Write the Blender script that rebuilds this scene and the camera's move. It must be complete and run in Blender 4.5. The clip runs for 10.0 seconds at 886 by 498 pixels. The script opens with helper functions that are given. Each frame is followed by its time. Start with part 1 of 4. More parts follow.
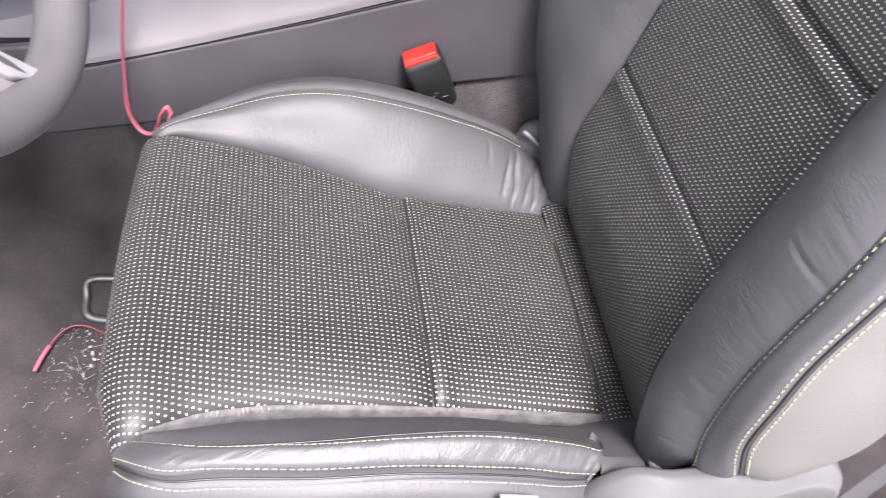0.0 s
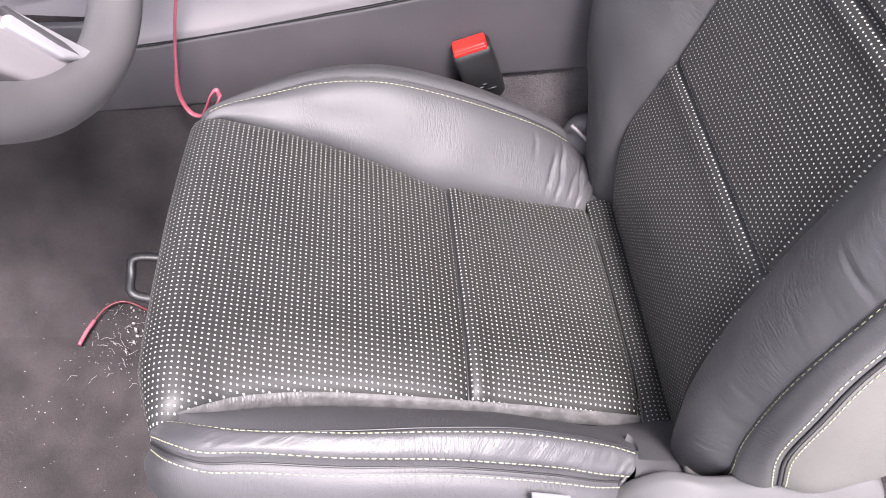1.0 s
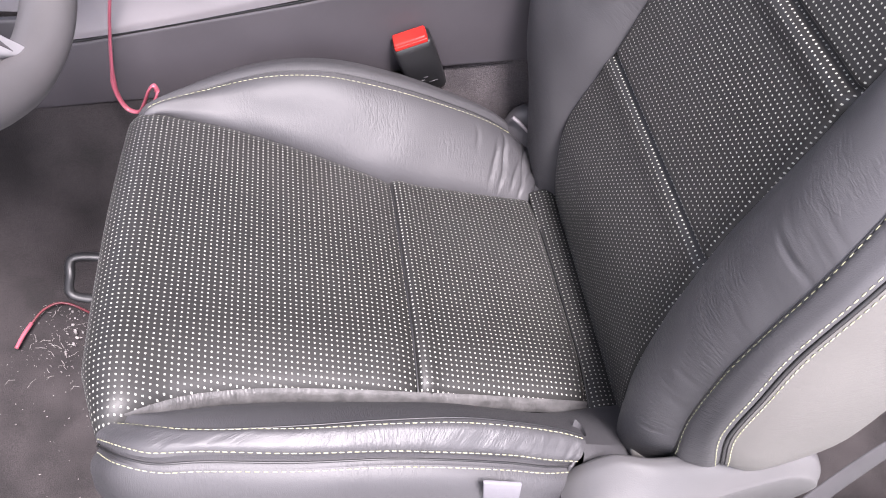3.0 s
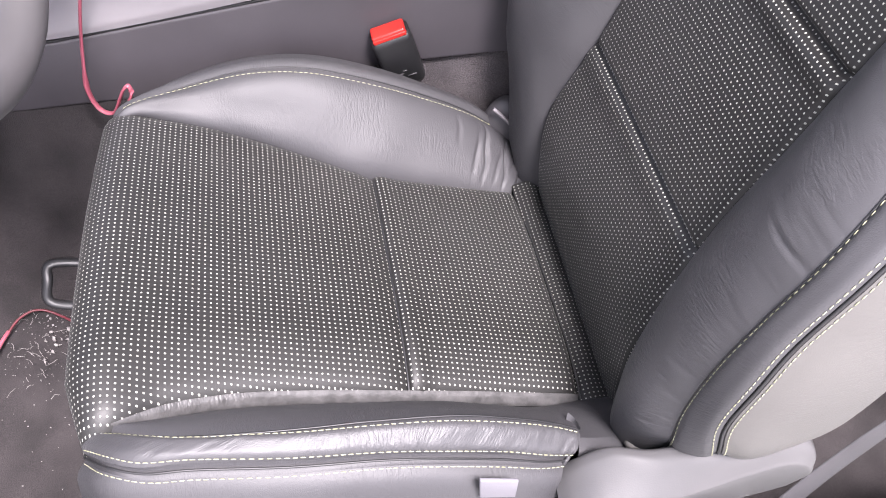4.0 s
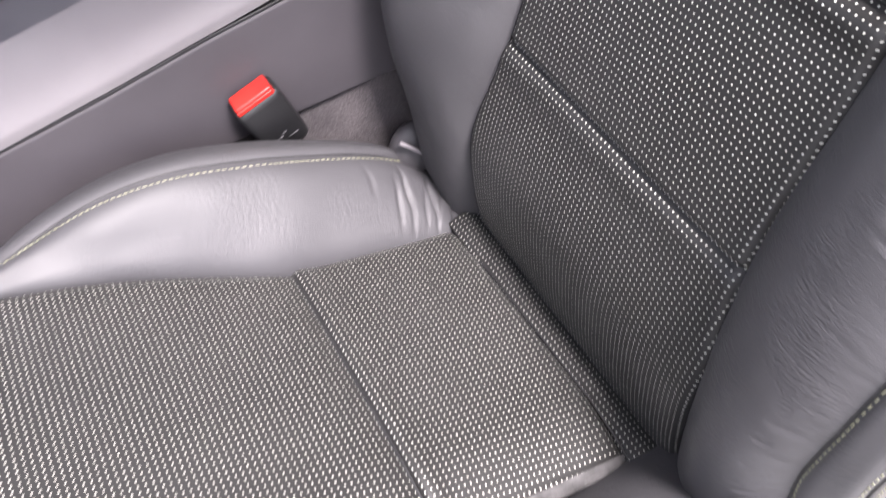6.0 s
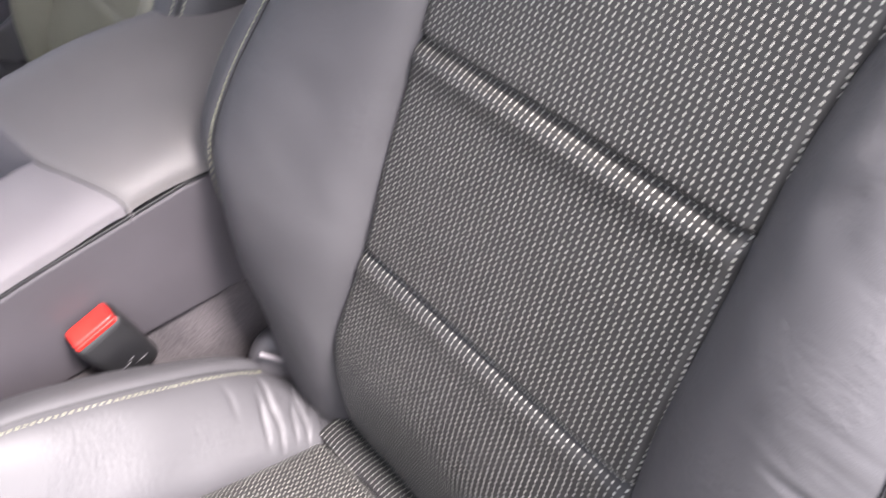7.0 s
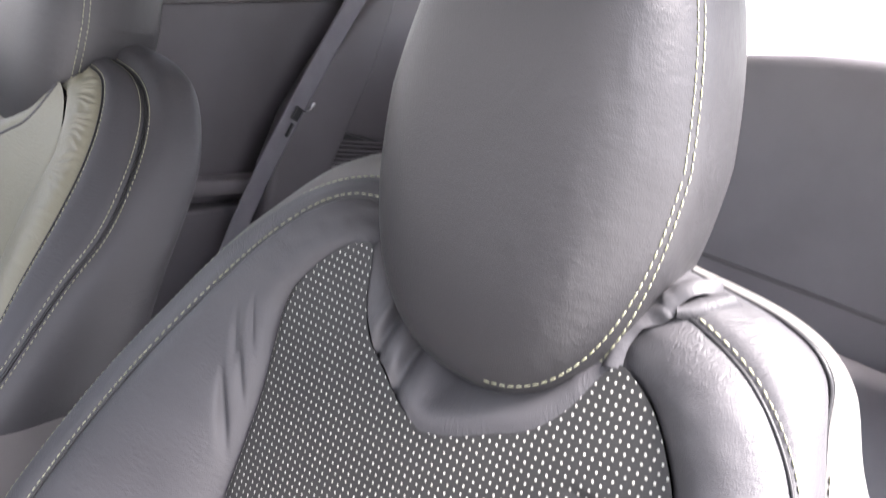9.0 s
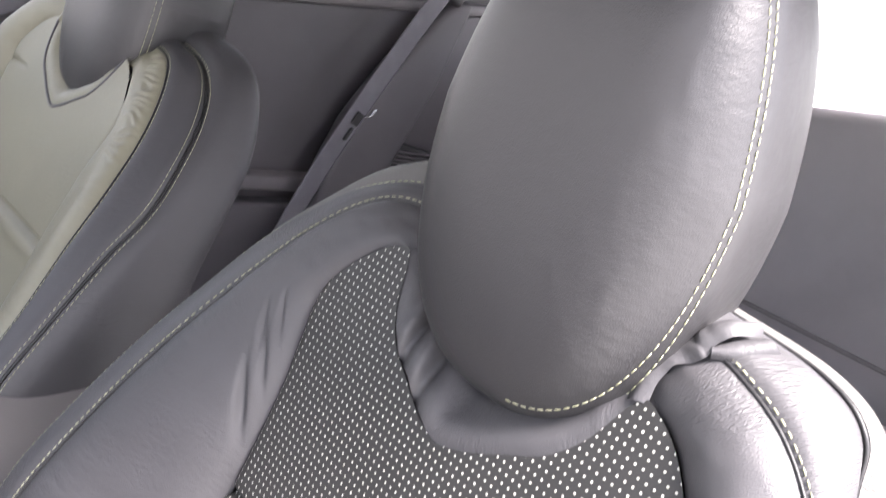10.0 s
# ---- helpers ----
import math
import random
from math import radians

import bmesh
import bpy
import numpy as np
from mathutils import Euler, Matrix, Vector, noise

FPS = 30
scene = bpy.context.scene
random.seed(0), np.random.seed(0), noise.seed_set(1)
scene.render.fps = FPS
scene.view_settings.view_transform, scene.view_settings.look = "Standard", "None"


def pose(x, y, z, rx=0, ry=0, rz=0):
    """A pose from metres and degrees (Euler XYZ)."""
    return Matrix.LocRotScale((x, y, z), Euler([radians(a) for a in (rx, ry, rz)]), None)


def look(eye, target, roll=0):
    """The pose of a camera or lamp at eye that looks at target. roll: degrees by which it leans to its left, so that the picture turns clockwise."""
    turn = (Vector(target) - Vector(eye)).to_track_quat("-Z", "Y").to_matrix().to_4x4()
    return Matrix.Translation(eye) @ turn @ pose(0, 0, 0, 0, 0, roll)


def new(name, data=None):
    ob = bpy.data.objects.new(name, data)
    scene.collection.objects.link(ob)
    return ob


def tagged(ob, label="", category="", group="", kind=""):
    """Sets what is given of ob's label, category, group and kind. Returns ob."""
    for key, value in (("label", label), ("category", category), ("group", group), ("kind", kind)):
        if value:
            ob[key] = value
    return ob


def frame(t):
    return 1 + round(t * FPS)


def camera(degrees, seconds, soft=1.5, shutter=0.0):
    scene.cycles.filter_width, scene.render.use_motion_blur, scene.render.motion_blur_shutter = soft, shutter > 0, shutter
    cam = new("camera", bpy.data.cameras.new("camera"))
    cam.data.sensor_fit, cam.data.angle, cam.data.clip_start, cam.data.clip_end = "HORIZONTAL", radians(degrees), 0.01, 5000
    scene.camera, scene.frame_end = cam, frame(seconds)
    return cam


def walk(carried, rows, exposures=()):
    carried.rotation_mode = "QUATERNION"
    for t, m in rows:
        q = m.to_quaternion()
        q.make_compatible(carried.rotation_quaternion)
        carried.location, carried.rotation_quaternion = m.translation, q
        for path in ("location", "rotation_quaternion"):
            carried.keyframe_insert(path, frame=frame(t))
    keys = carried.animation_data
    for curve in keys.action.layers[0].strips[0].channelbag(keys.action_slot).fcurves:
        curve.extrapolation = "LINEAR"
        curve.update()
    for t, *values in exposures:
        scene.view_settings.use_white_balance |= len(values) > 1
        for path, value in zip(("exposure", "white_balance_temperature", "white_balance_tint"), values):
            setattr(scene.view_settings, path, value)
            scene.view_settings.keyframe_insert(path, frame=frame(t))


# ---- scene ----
cam = camera(52.6, 10.0, soft=1.02, shutter=0.46)
PATH = [
    (0, (-0.116, -0.626, 1.049), (0.185, 0.731, -0.389), 7.0),
    (0.5, (-0.122, -0.626, 1.054), (0.076, 0.729, -0.404), 5.8),
    (1, (-0.114, -0.619, 1.05), (0.092, 0.726, -0.416), 6.5),
    (1.5, (-0.113, -0.621, 1.052), (0.132, 0.715, -0.416), 7.5),
    (2, (-0.117, -0.625, 1.053), (0.16, 0.707, -0.414), 8.1),
    (2.5, (-0.119, -0.623, 1.053), (0.186, 0.702, -0.413), 8.7),
    (4, (-0.129, -0.61, 1.046), (0.261, 0.688, -0.424), 9.5),
    (4.5, (-0.144, -0.594, 1.035), (0.245, 0.669, -0.466), 7.6),
    (5, (-0.158, -0.57, 1.028), (0.283, 0.638, -0.504), 5.6),
    (5.2, (-0.161, -0.547, 1.021), (0.306, 0.627, -0.529), 4.4),
    (6.3, (-0.116, -0.359, 0.963), (0.585, 0.819, -0.493), -0.5),
    (6.5, (-0.109, -0.349, 0.958), (0.68, 0.839, -0.445), 1.3),
    (7, (-0.086, -0.34, 0.999), (0.885, 0.84, -0.291), 1.6),
    (7.2, (-0.1, -0.321, 1.029), (0.986, 0.783, -0.237), 3.1),
    (7.5, (-0.095, -0.315, 1.048), (1.093, 0.759, -0.15), 4.3),
    (7.7, (-0.09, -0.309, 1.055), (1.183, 0.756, -0.06), 4.9),
    (8, (-0.089, -0.306, 1.066), (1.265, 0.761, 0.053), 6.8),
    (8.5, (-0.081, -0.316, 1.083), (1.371, 0.792, 0.268), 8.8),
    (9, (-0.065, -0.312, 1.106), (1.394, 0.893, 0.457), 9.9),
    (9.5, (-0.061, -0.312, 1.112), (1.386, 0.957, 0.567), 12.5),
    (10, (-0.054, -0.313, 1.098), (1.335, 0.982, 0.47), 15.4),
]
walk(cam, [(t, look(eye, target, roll)) for t, eye, target, roll in PATH],
     [(0, 1.95, 6520, 20), (0.7, 1.95, 6520, 20), (1.4, 1.83, 6500, 22), (2.5, 1.80, 6450, 22), (4, 1.80, 6450, 21), (5, 1.88, 6450, 20), (6.5, 2.23, 6600, 20), (7.5, 2.65, 6650, 18), (9, 2.72, 6620, 18), (10, 2.76, 6700, 18)])

# ---- light ----
world = bpy.data.worlds.new("sky")
scene.world = world
world.use_nodes = True
wn = world.node_tree
sky = wn.nodes.new("ShaderNodeTexSky")
sky.sky_type = "NISHITA"
sky.sun_disc = False
sky.sun_elevation = radians(60)
sky.sun_rotation = radians(173)
sky.air_density = 1.0
sky.dust_density = 2.0
haze = wn.nodes.new("ShaderNodeHueSaturation")
haze.inputs["Saturation"].default_value = 0.45
wn.links.new(sky.outputs[0], haze.inputs["Color"])
wn.links.new(haze.outputs[0], wn.nodes["Background"].inputs[0])
wn.nodes["Background"].inputs[1].default_value = 0.14
sun = new("sun", bpy.data.lights.new("sun", "SUN"))
sun.data.energy = 4.7
sun.data.angle = radians(16)
sun.data.color = (1.0, 0.975, 0.965)
sun.matrix_world = look((0.45, -2.2, 4.25), (0.2, 0.0, 0.4))


# ---- materials ----
def material(name, color, rough=0.5, metal=0.0):
    m = bpy.data.materials.new(name)
    m.use_nodes = True
    nt = m.node_tree
    b = nt.nodes["Principled BSDF"]
    b.inputs["Base Color"].default_value = (*color, 1)
    b.inputs["Roughness"].default_value = rough
    b.inputs["Metallic"].default_value = metal
    return m, nt, b


def node(nt, kind, **inputs):
    n = nt.nodes.new(kind)
    for k, v in inputs.items():
        n.inputs[k.replace("_", " ")].default_value = v
    return n


def mapped_noise(nt, scale, detail=4.0, stretch=(1, 1, 1), coord="Object"):
    tc = nt.nodes.new("ShaderNodeTexCoord")
    mp = nt.nodes.new("ShaderNodeMapping")
    mp.inputs["Scale"].default_value = stretch
    nz = node(nt, "ShaderNodeTexNoise", Scale=scale, Detail=detail)
    nt.links.new(tc.outputs[coord], mp.inputs[0])
    nt.links.new(mp.outputs[0], nz.inputs["Vector"])
    return nz


def ramp(nt, source, lo, hi, a, b):
    r = nt.nodes.new("ShaderNodeValToRGB")
    r.color_ramp.elements[0].position, r.color_ramp.elements[1].position = lo, hi
    r.color_ramp.elements[0].color, r.color_ramp.elements[1].color = (*a, 1), (*b, 1)
    nt.links.new(source, r.inputs[0])
    return r


def worn(name, a, b, rough=0.5, scale=6.0, bump=0.2, grain=400.0, depth=0.0006, metal=0.0, spread=0.08, fleck=0.0):
    """A surface of two near colours in large soft patches, with fine relief."""
    m, nt, bs = material(name, a, rough, metal)
    big = mapped_noise(nt, scale, 5)
    c = ramp(nt, big.outputs["Fac"], 0.35, 0.65, a, b)
    out = c.outputs[0]
    if fleck:
        tuft = ramp(nt, mapped_noise(nt, 750, 3).outputs["Fac"], 0.36, 0.64, (1 - fleck,) * 3, (1 + fleck,) * 3)
        mul = nt.nodes.new("ShaderNodeMix")
        mul.data_type, mul.blend_type = "RGBA", "MULTIPLY"
        mul.inputs["Factor"].default_value = 1.0
        nt.links.new(out, mul.inputs["A"])
        nt.links.new(tuft.outputs[0], mul.inputs["B"])
        out = mul.outputs["Result"]
    nt.links.new(out, bs.inputs["Base Color"])
    mr = node(nt, "ShaderNodeMapRange", To_Min=rough - spread, To_Max=rough + spread)
    nt.links.new(big.outputs["Fac"], mr.inputs[0])
    nt.links.new(mr.outputs[0], bs.inputs["Roughness"])
    fine = mapped_noise(nt, grain, 3)
    bp = node(nt, "ShaderNodeBump", Strength=bump, Distance=depth)
    nt.links.new(fine.outputs["Fac"], bp.inputs["Height"])
    nt.links.new(bp.outputs[0], bs.inputs["Normal"])
    return m


def leather(name, a, b, rough=0.42, head=False, crease_depth=0.28):
    """Grained hide: small cells, faint creases, slow change of sheen."""
    m, nt, bs = material(name, a, rough)
    bs.inputs["Specular IOR Level"].default_value = 0.55
    big = mapped_noise(nt, 7, 5)
    c = ramp(nt, big.outputs["Fac"], 0.3, 0.7, a, b)
    nt.links.new(c.outputs[0], bs.inputs["Base Color"])
    mr = node(nt, "ShaderNodeMapRange", To_Min=rough - 0.06, To_Max=rough + 0.1)
    nt.links.new(big.outputs["Fac"], mr.inputs[0])
    nt.links.new(mr.outputs[0], bs.inputs["Roughness"])
    tc = nt.nodes.new("ShaderNodeTexCoord")
    cells = node(nt, "ShaderNodeTexVoronoi", Scale=620.0)
    cells.feature = "DISTANCE_TO_EDGE"
    nt.links.new(tc.outputs["Object"], cells.inputs["Vector"])
    b1 = node(nt, "ShaderNodeBump", Strength=0.35, Distance=0.0005)
    nt.links.new(cells.outputs["Distance"], b1.inputs["Height"])
    crease = mapped_noise(nt, 38, 6, (1, 1, 2.2))
    b2 = node(nt, "ShaderNodeBump", Strength=0.07, Distance=0.004)
    nt.links.new(crease.outputs["Fac"], b2.inputs["Height"])
    nt.links.new(b1.outputs[0], b2.inputs["Normal"])
    # fine wrinkles across the length of a panel, in patches
    uv = nt.nodes.new("ShaderNodeUVMap")
    mp = nt.nodes.new("ShaderNodeMapping")
    mp.inputs["Scale"].default_value = (420, 110, 1)
    wr = node(nt, "ShaderNodeTexNoise", Scale=1.0, Detail=3.0, Distortion=0.8)
    nt.links.new(uv.outputs[0], mp.inputs[0])
    nt.links.new(mp.outputs[0], wr.inputs["Vector"])
    patch = mapped_noise(nt, 16, 2)
    amount = node(nt, "ShaderNodeMapRange", From_Min=0.38, From_Max=0.62, To_Min=0.03, To_Max=crease_depth)
    nt.links.new(patch.outputs["Fac"], amount.inputs[0])
    if head:
        # the hide is crinkled on the side that people brush past
        wr = mapped_noise(nt, 105, 3, (1.0, 0.6, 1.3))
        sep = nt.nodes.new("ShaderNodeSeparateXYZ")
        nt.links.new(tc.outputs["Object"], sep.inputs[0])
        amount = node(nt, "ShaderNodeMapRange", From_Min=-0.045, From_Max=-0.085, To_Min=0.0, To_Max=0.20)
        nt.links.new(sep.outputs[1], amount.inputs[0])
    b3 = node(nt, "ShaderNodeBump", Distance=0.003)
    nt.links.new(amount.outputs[0], b3.inputs["Strength"])
    nt.links.new(wr.outputs["Fac"], b3.inputs["Height"])
    nt.links.new(b2.outputs[0], b3.inputs["Normal"])
    nt.links.new(b3.outputs[0], bs.inputs["Normal"])
    return m


def dotted_fabric(name):
    """Dark woven cloth with a lattice of pale raised dots; the map runs in metres along the panel."""
    m, nt, bs = material(name, (0.02, 0.02, 0.022), 0.53)
    uv = nt.nodes.new("ShaderNodeUVMap")
    sep = nt.nodes.new("ShaderNodeSeparateXYZ")
    nt.links.new(uv.outputs[0], sep.inputs[0])

    def math_node(op, a, b=None):
        n = nt.nodes.new("ShaderNodeMath")
        n.operation = op
        for i, v in enumerate((a, b)):
            if v is None:
                continue
            if isinstance(v, (int, float)):
                n.inputs[i].default_value = v
            else:
                nt.links.new(v, n.inputs[i])
        return n.outputs[0]

    px, py = DOT_PITCH
    su = math_node("DIVIDE", sep.outputs[0], px)
    sv = math_node("DIVIDE", sep.outputs[1], py)
    row = math_node("FLOOR", su)
    odd = math_node("MODULO", math_node("ABSOLUTE", row), 2.0)
    sv2 = math_node("ADD", sv, math_node("MULTIPLY", odd, DOT_SHIFT))
    fu = math_node("SUBTRACT", math_node("FRACT", su), 0.5)
    fv = math_node("SUBTRACT", math_node("FRACT", sv2), 0.5)
    du = math_node("DIVIDE", math_node("ABSOLUTE", fu), DOT_HALF[0])
    dv = math_node("DIVIDE", math_node("ABSOLUTE", fv), DOT_HALF[1])
    d = math_node("ADD", math_node("POWER", du, 3.0), math_node("POWER", dv, 3.0))
    mask = node(nt, "ShaderNodeMapRange", From_Min=1.5, From_Max=0.5)
    mask.clamp = True
    nt.links.new(d, mask.inputs[0])
    big = mapped_noise(nt, 9, 5)
    base = ramp(nt, big.outputs["Fac"], 0.3, 0.7, (0.0075, 0.0073, 0.0068), (0.0125, 0.0122, 0.0116))
    fleck = mapped_noise(nt, 260, 2)
    dot = ramp(nt, fleck.outputs["Fac"], 0.3, 0.7, (0.33, 0.330, 0.295), (0.49, 0.490, 0.445))
    mix = nt.nodes.new("ShaderNodeMix")
    mix.data_type = "RGBA"
    nt.links.new(mask.outputs[0], mix.inputs["Factor"])
    nt.links.new(base.outputs[0], mix.inputs["A"])
    nt.links.new(dot.outputs[0], mix.inputs["B"])
    nt.links.new(mix.outputs["Result"], bs.inputs["Base Color"])
    weave = mapped_noise(nt, 900, 2)
    h = math_node("ADD", math_node("MULTIPLY", mask.outputs[0], 1.0), math_node("MULTIPLY", weave.outputs["Fac"], 0.5))
    bp = node(nt, "ShaderNodeBump", Strength=0.5, Distance=0.0006)
    nt.links.new(h, bp.inputs["Height"])
    nt.links.new(bp.outputs[0], bs.inputs["Normal"])
    bs.inputs["Sheen Weight"].default_value = 0.02
    bs.inputs["Specular IOR Level"].default_value = 0.5
    return m


DOT_PITCH, DOT_SHIFT, DOT_HALF = (0.0054, 0.0053), 0.0, (0.148, 0.146)
M_FABRIC = dotted_fabric("dotted_cloth")
M_LEATHER = leather("dark_leather", (0.038, 0.037, 0.040), (0.049, 0.048, 0.051), 0.56)
M_CREASED = leather("creased_leather", (0.044, 0.043, 0.046), (0.056, 0.055, 0.058), 0.50, False, 0.42)
M_HEAD = leather("headrest_leather", (0.023, 0.0226, 0.024), (0.030, 0.0295, 0.031), 0.44, True)
M_SIDE = leather("side_vinyl", (0.088, 0.084, 0.078), (0.105, 0.101, 0.094), 0.55)
M_PALE = leather("grey_leather", (0.158, 0.150, 0.106), (0.195, 0.186, 0.135), 0.5)
M_THREAD = worn("pale_thread", (0.27, 0.272, 0.165), (0.37, 0.372, 0.26), 0.7, 60)
M_PLASTIC = worn("grey_plastic", (0.150, 0.139, 0.145), (0.180, 0.168, 0.174), 0.62, 8, 0.3, 900, 0.0004)
M_TRIM = worn("light_grey_plastic", (0.062, 0.060, 0.061), (0.080, 0.078, 0.079), 0.42, 10, 0.25, 800, 0.0005)
M_DARK = worn("dark_plastic", (0.038, 0.036, 0.039), (0.060, 0.057, 0.061), 0.5, 6, 0.3, 900, 0.0004)
# rolled cloth edge: glare from the door opening is put into its paler colour
M_HEM_GLARE = worn("cloth_hem_glare", (0.042, 0.041, 0.041), (0.075, 0.073, 0.073), 0.42, 90, 0.4, 620, 0.0006)
M_BLACK = worn("black_plastic", (0.012, 0.012, 0.013), (0.02, 0.02, 0.021), 0.48, 20, 0.1)
M_RED = worn("red_plastic", (0.50, 0.018, 0.014), (0.58, 0.026, 0.018), 0.35, 20, 0.05)
M_CARPET = worn("carpet", (0.016, 0.0133, 0.0138), (0.033, 0.0278, 0.0287), 0.95, 16, 0.9, 900, 0.002, 0, 0.02, 0.35)
M_WIRE = worn("red_wire", (0.27, 0.060, 0.085), (0.34, 0.085, 0.115), 0.4, 30, 0.05)
M_SLEEVE = worn("dark_red_plastic", (0.085, 0.008, 0.014), (0.12, 0.011, 0.02), 0.45, 30, 0.05)
M_TUNNEL = worn("worn_carpet", (0.042, 0.037, 0.039), (0.075, 0.066, 0.068), 0.95, 14, 0.9, 600, 0.002, 0, 0.02, 0.45)
M_CHROME = worn("bright_metal", (0.75, 0.75, 0.76), (0.8, 0.8, 0.8), 0.25, 20, 0.05, 300, 0.0003, 1.0)
M_WEBBING = worn("grey_webbing", (0.13, 0.125, 0.14), (0.16, 0.155, 0.17), 0.7, 20, 0.6, 900, 0.0006)
M_HEADLINER = worn("headliner", (0.22, 0.215, 0.21), (0.26, 0.255, 0.25), 0.9, 8, 0.4)
# pale patches put the reflections of glossy sill plastic into the colour
M_SILL = worn("sill_plastic_reflections", (0.12, 0.125, 0.118), (0.26, 0.27, 0.255), 0.38, 14, 0.3, 300, 0.0008)
M_GRIP = worn("wheel_grip", (0.058, 0.055, 0.057), (0.074, 0.070, 0.073), 0.55, 12, 0.4, 900, 0.0004)
M_BLADE = worn("brushed_metal", (0.36, 0.35, 0.37), (0.44, 0.43, 0.45), 0.45, 20, 0.2, 500, 0.0003, 0.55)
M_LID = worn("beige_lid", (0.130, 0.122, 0.118), (0.160, 0.150, 0.146), 0.52, 6, 0.3, 800, 0.0004)
M_CRUMB = worn("crumbs", (0.18, 0.165, 0.16), (0.36, 0.34, 0.33), 0.8, 80)
M_CONSOLE = worn("console_side", (0.046, 0.041, 0.046), (0.062, 0.056, 0.062), 0.55, 7, 0.3, 900, 0.0004)
# dark grey bench, lightened: flare from the rear window is put into the colour
M_BENCH = worn("bench_cloth_with_flare", (0.23, 0.218, 0.23), (0.27, 0.257, 0.27), 0.7, 5, 0.4, 700, 0.0006)
M_WALL = worn("side_trim", (0.082, 0.076, 0.081), (0.104, 0.097, 0.103), 0.6, 5, 0.3, 700, 0.0005)
M_FOAM = worn("foam", (0.75, 0.75, 0.73), (0.8, 0.8, 0.78), 0.9, 80)
M_CONCRETE = worn("pale_concrete", (0.40, 0.395, 0.385), (0.48, 0.475, 0.465), 0.9, 1.5, 0.8, 120, 0.01)


# ---- builders ----
MADE = []


def part(name, bm, mat, parent=None, label="", smooth=True):
    me = bpy.data.meshes.new(name)
    if smooth:
        for f in bm.faces:
            f.smooth = True
    bm.to_mesh(me)
    bm.free()
    me.materials.append(mat)
    ob = new(name, me)
    ob.parent = parent
    MADE.append(ob)
    return tagged(ob, label)


def thing(name, label, category, group="", kind=""):
    return tagged(new(name), label, category, group, kind)


def catmull(points, t):
    """A point at t in 0..1 of the smooth curve through the points."""
    n = len(points) - 1
    f = min(max(t, 0.0), 1.0) * n
    i = min(int(f), n - 1)
    k = f - i
    p1, p2 = Vector(points[i]), Vector(points[i + 1])
    p0 = Vector(points[i - 1]) if i > 0 else 2 * p1 - p2
    p3 = Vector(points[i + 2]) if i + 2 <= n else 2 * p2 - p1
    return 0.5 * (2 * p1 + (p2 - p0) * k + (2 * p0 - 5 * p1 + 4 * p2 - p3) * k * k + (3 * p1 - p0 - 3 * p2 + p3) * k ** 3)


def lerp_table(table, x):
    """Linear look-up in a table of (x, value)."""
    if x <= table[0][0]:
        return table[0][1]
    for (a, va), (b, vb) in zip(table, table[1:]):
        if x <= b:
            k = (x - a) / (b - a)
            return va + (vb - va) * k
    return table[-1][1]


def smooth_table(table, x):
    """Smooth look-up in a table of (x, value)."""
    if x <= table[0][0]:
        return table[0][1]
    for i in range(len(table) - 1):
        a, b = table[i], table[i + 1]
        if x <= b[0]:
            k = (x - a[0]) / (b[0] - a[0])
            sa = (b[1] - table[i - 1][1]) / (b[0] - table[i - 1][0]) if i else (b[1] - a[1]) / (b[0] - a[0])
            sb = (table[i + 2][1] - a[1]) / (table[i + 2][0] - a[0]) if i + 2 < len(table) else (b[1] - a[1]) / (b[0] - a[0])
            h = b[0] - a[0]
            return (2 * k**3 - 3 * k**2 + 1) * a[1] + (k**3 - 2 * k**2 + k) * h * sa + (3 * k**2 - 2 * k**3) * b[1] + (k**3 - k**2) * h * sb
    return table[-1][1]


def surface(name, f, nu, nv, mat, parent, label="", uv=None):
    """A sheet f(u, v), u and v in 0..1; uv(u, v, place) gives its map in metres."""
    bm = bmesh.new()
    layer = bm.loops.layers.uv.new("UVMap")
    grid = [[bm.verts.new(f(i / nu, j / nv)) for j in range(nv + 1)] for i in range(nu + 1)]
    for i in range(nu):
        for j in range(nv):
            quad = ((i, j), (i + 1, j), (i + 1, j + 1), (i, j + 1))
            face = bm.faces.new([grid[a][b] for a, b in quad])
            if uv:
                for loop, (a, b) in zip(face.loops, quad):
                    loop[layer].uv = uv(a / nu, b / nv, grid[a][b].co)
    bmesh.ops.recalc_face_normals(bm, faces=bm.faces)
    return part(name, bm, mat, parent, label)


def strip_point(A, B, out, bulge, u, v, edge=4):
    a, b = catmull(A, u), catmull(B, u)
    e = 0.01
    du = (catmull(A, min(u + e, 1)) - catmull(A, max(u - e, 0))).lerp(catmull(B, min(u + e, 1)) - catmull(B, max(u - e, 0)), v)
    n = du.cross(b - a)
    if n.length < 1e-9:
        n = Vector(out)
    n.normalize()
    if n.dot(Vector(out)) < 0:
        n = -n
    h = bulge(u) if callable(bulge) else bulge
    return a.lerp(b, v) + n * h * (1 - abs(2 * v - 1) ** edge), n


def panel(name, A, B, out, bulge, mat, parent, label="", nu=80, nv=16, edge=4, dent=None):
    """A padded panel between two seams A and B, swollen by bulge towards out; dent(u, v) adds folds."""
    def f(u, v):
        p, n = strip_point(A, B, out, bulge, u, v, edge)
        if dent:
            p = p + n * dent(u, v)
        return p
    long = sum((catmull(A, i / 20) - catmull(A, (i + 1) / 20)).length for i in range(20))
    wide = (catmull(A, 0.5) - catmull(B, 0.5)).length
    return surface(name, f, nu, nv, mat, parent, label, lambda u, v, co: (u * long, v * wide))


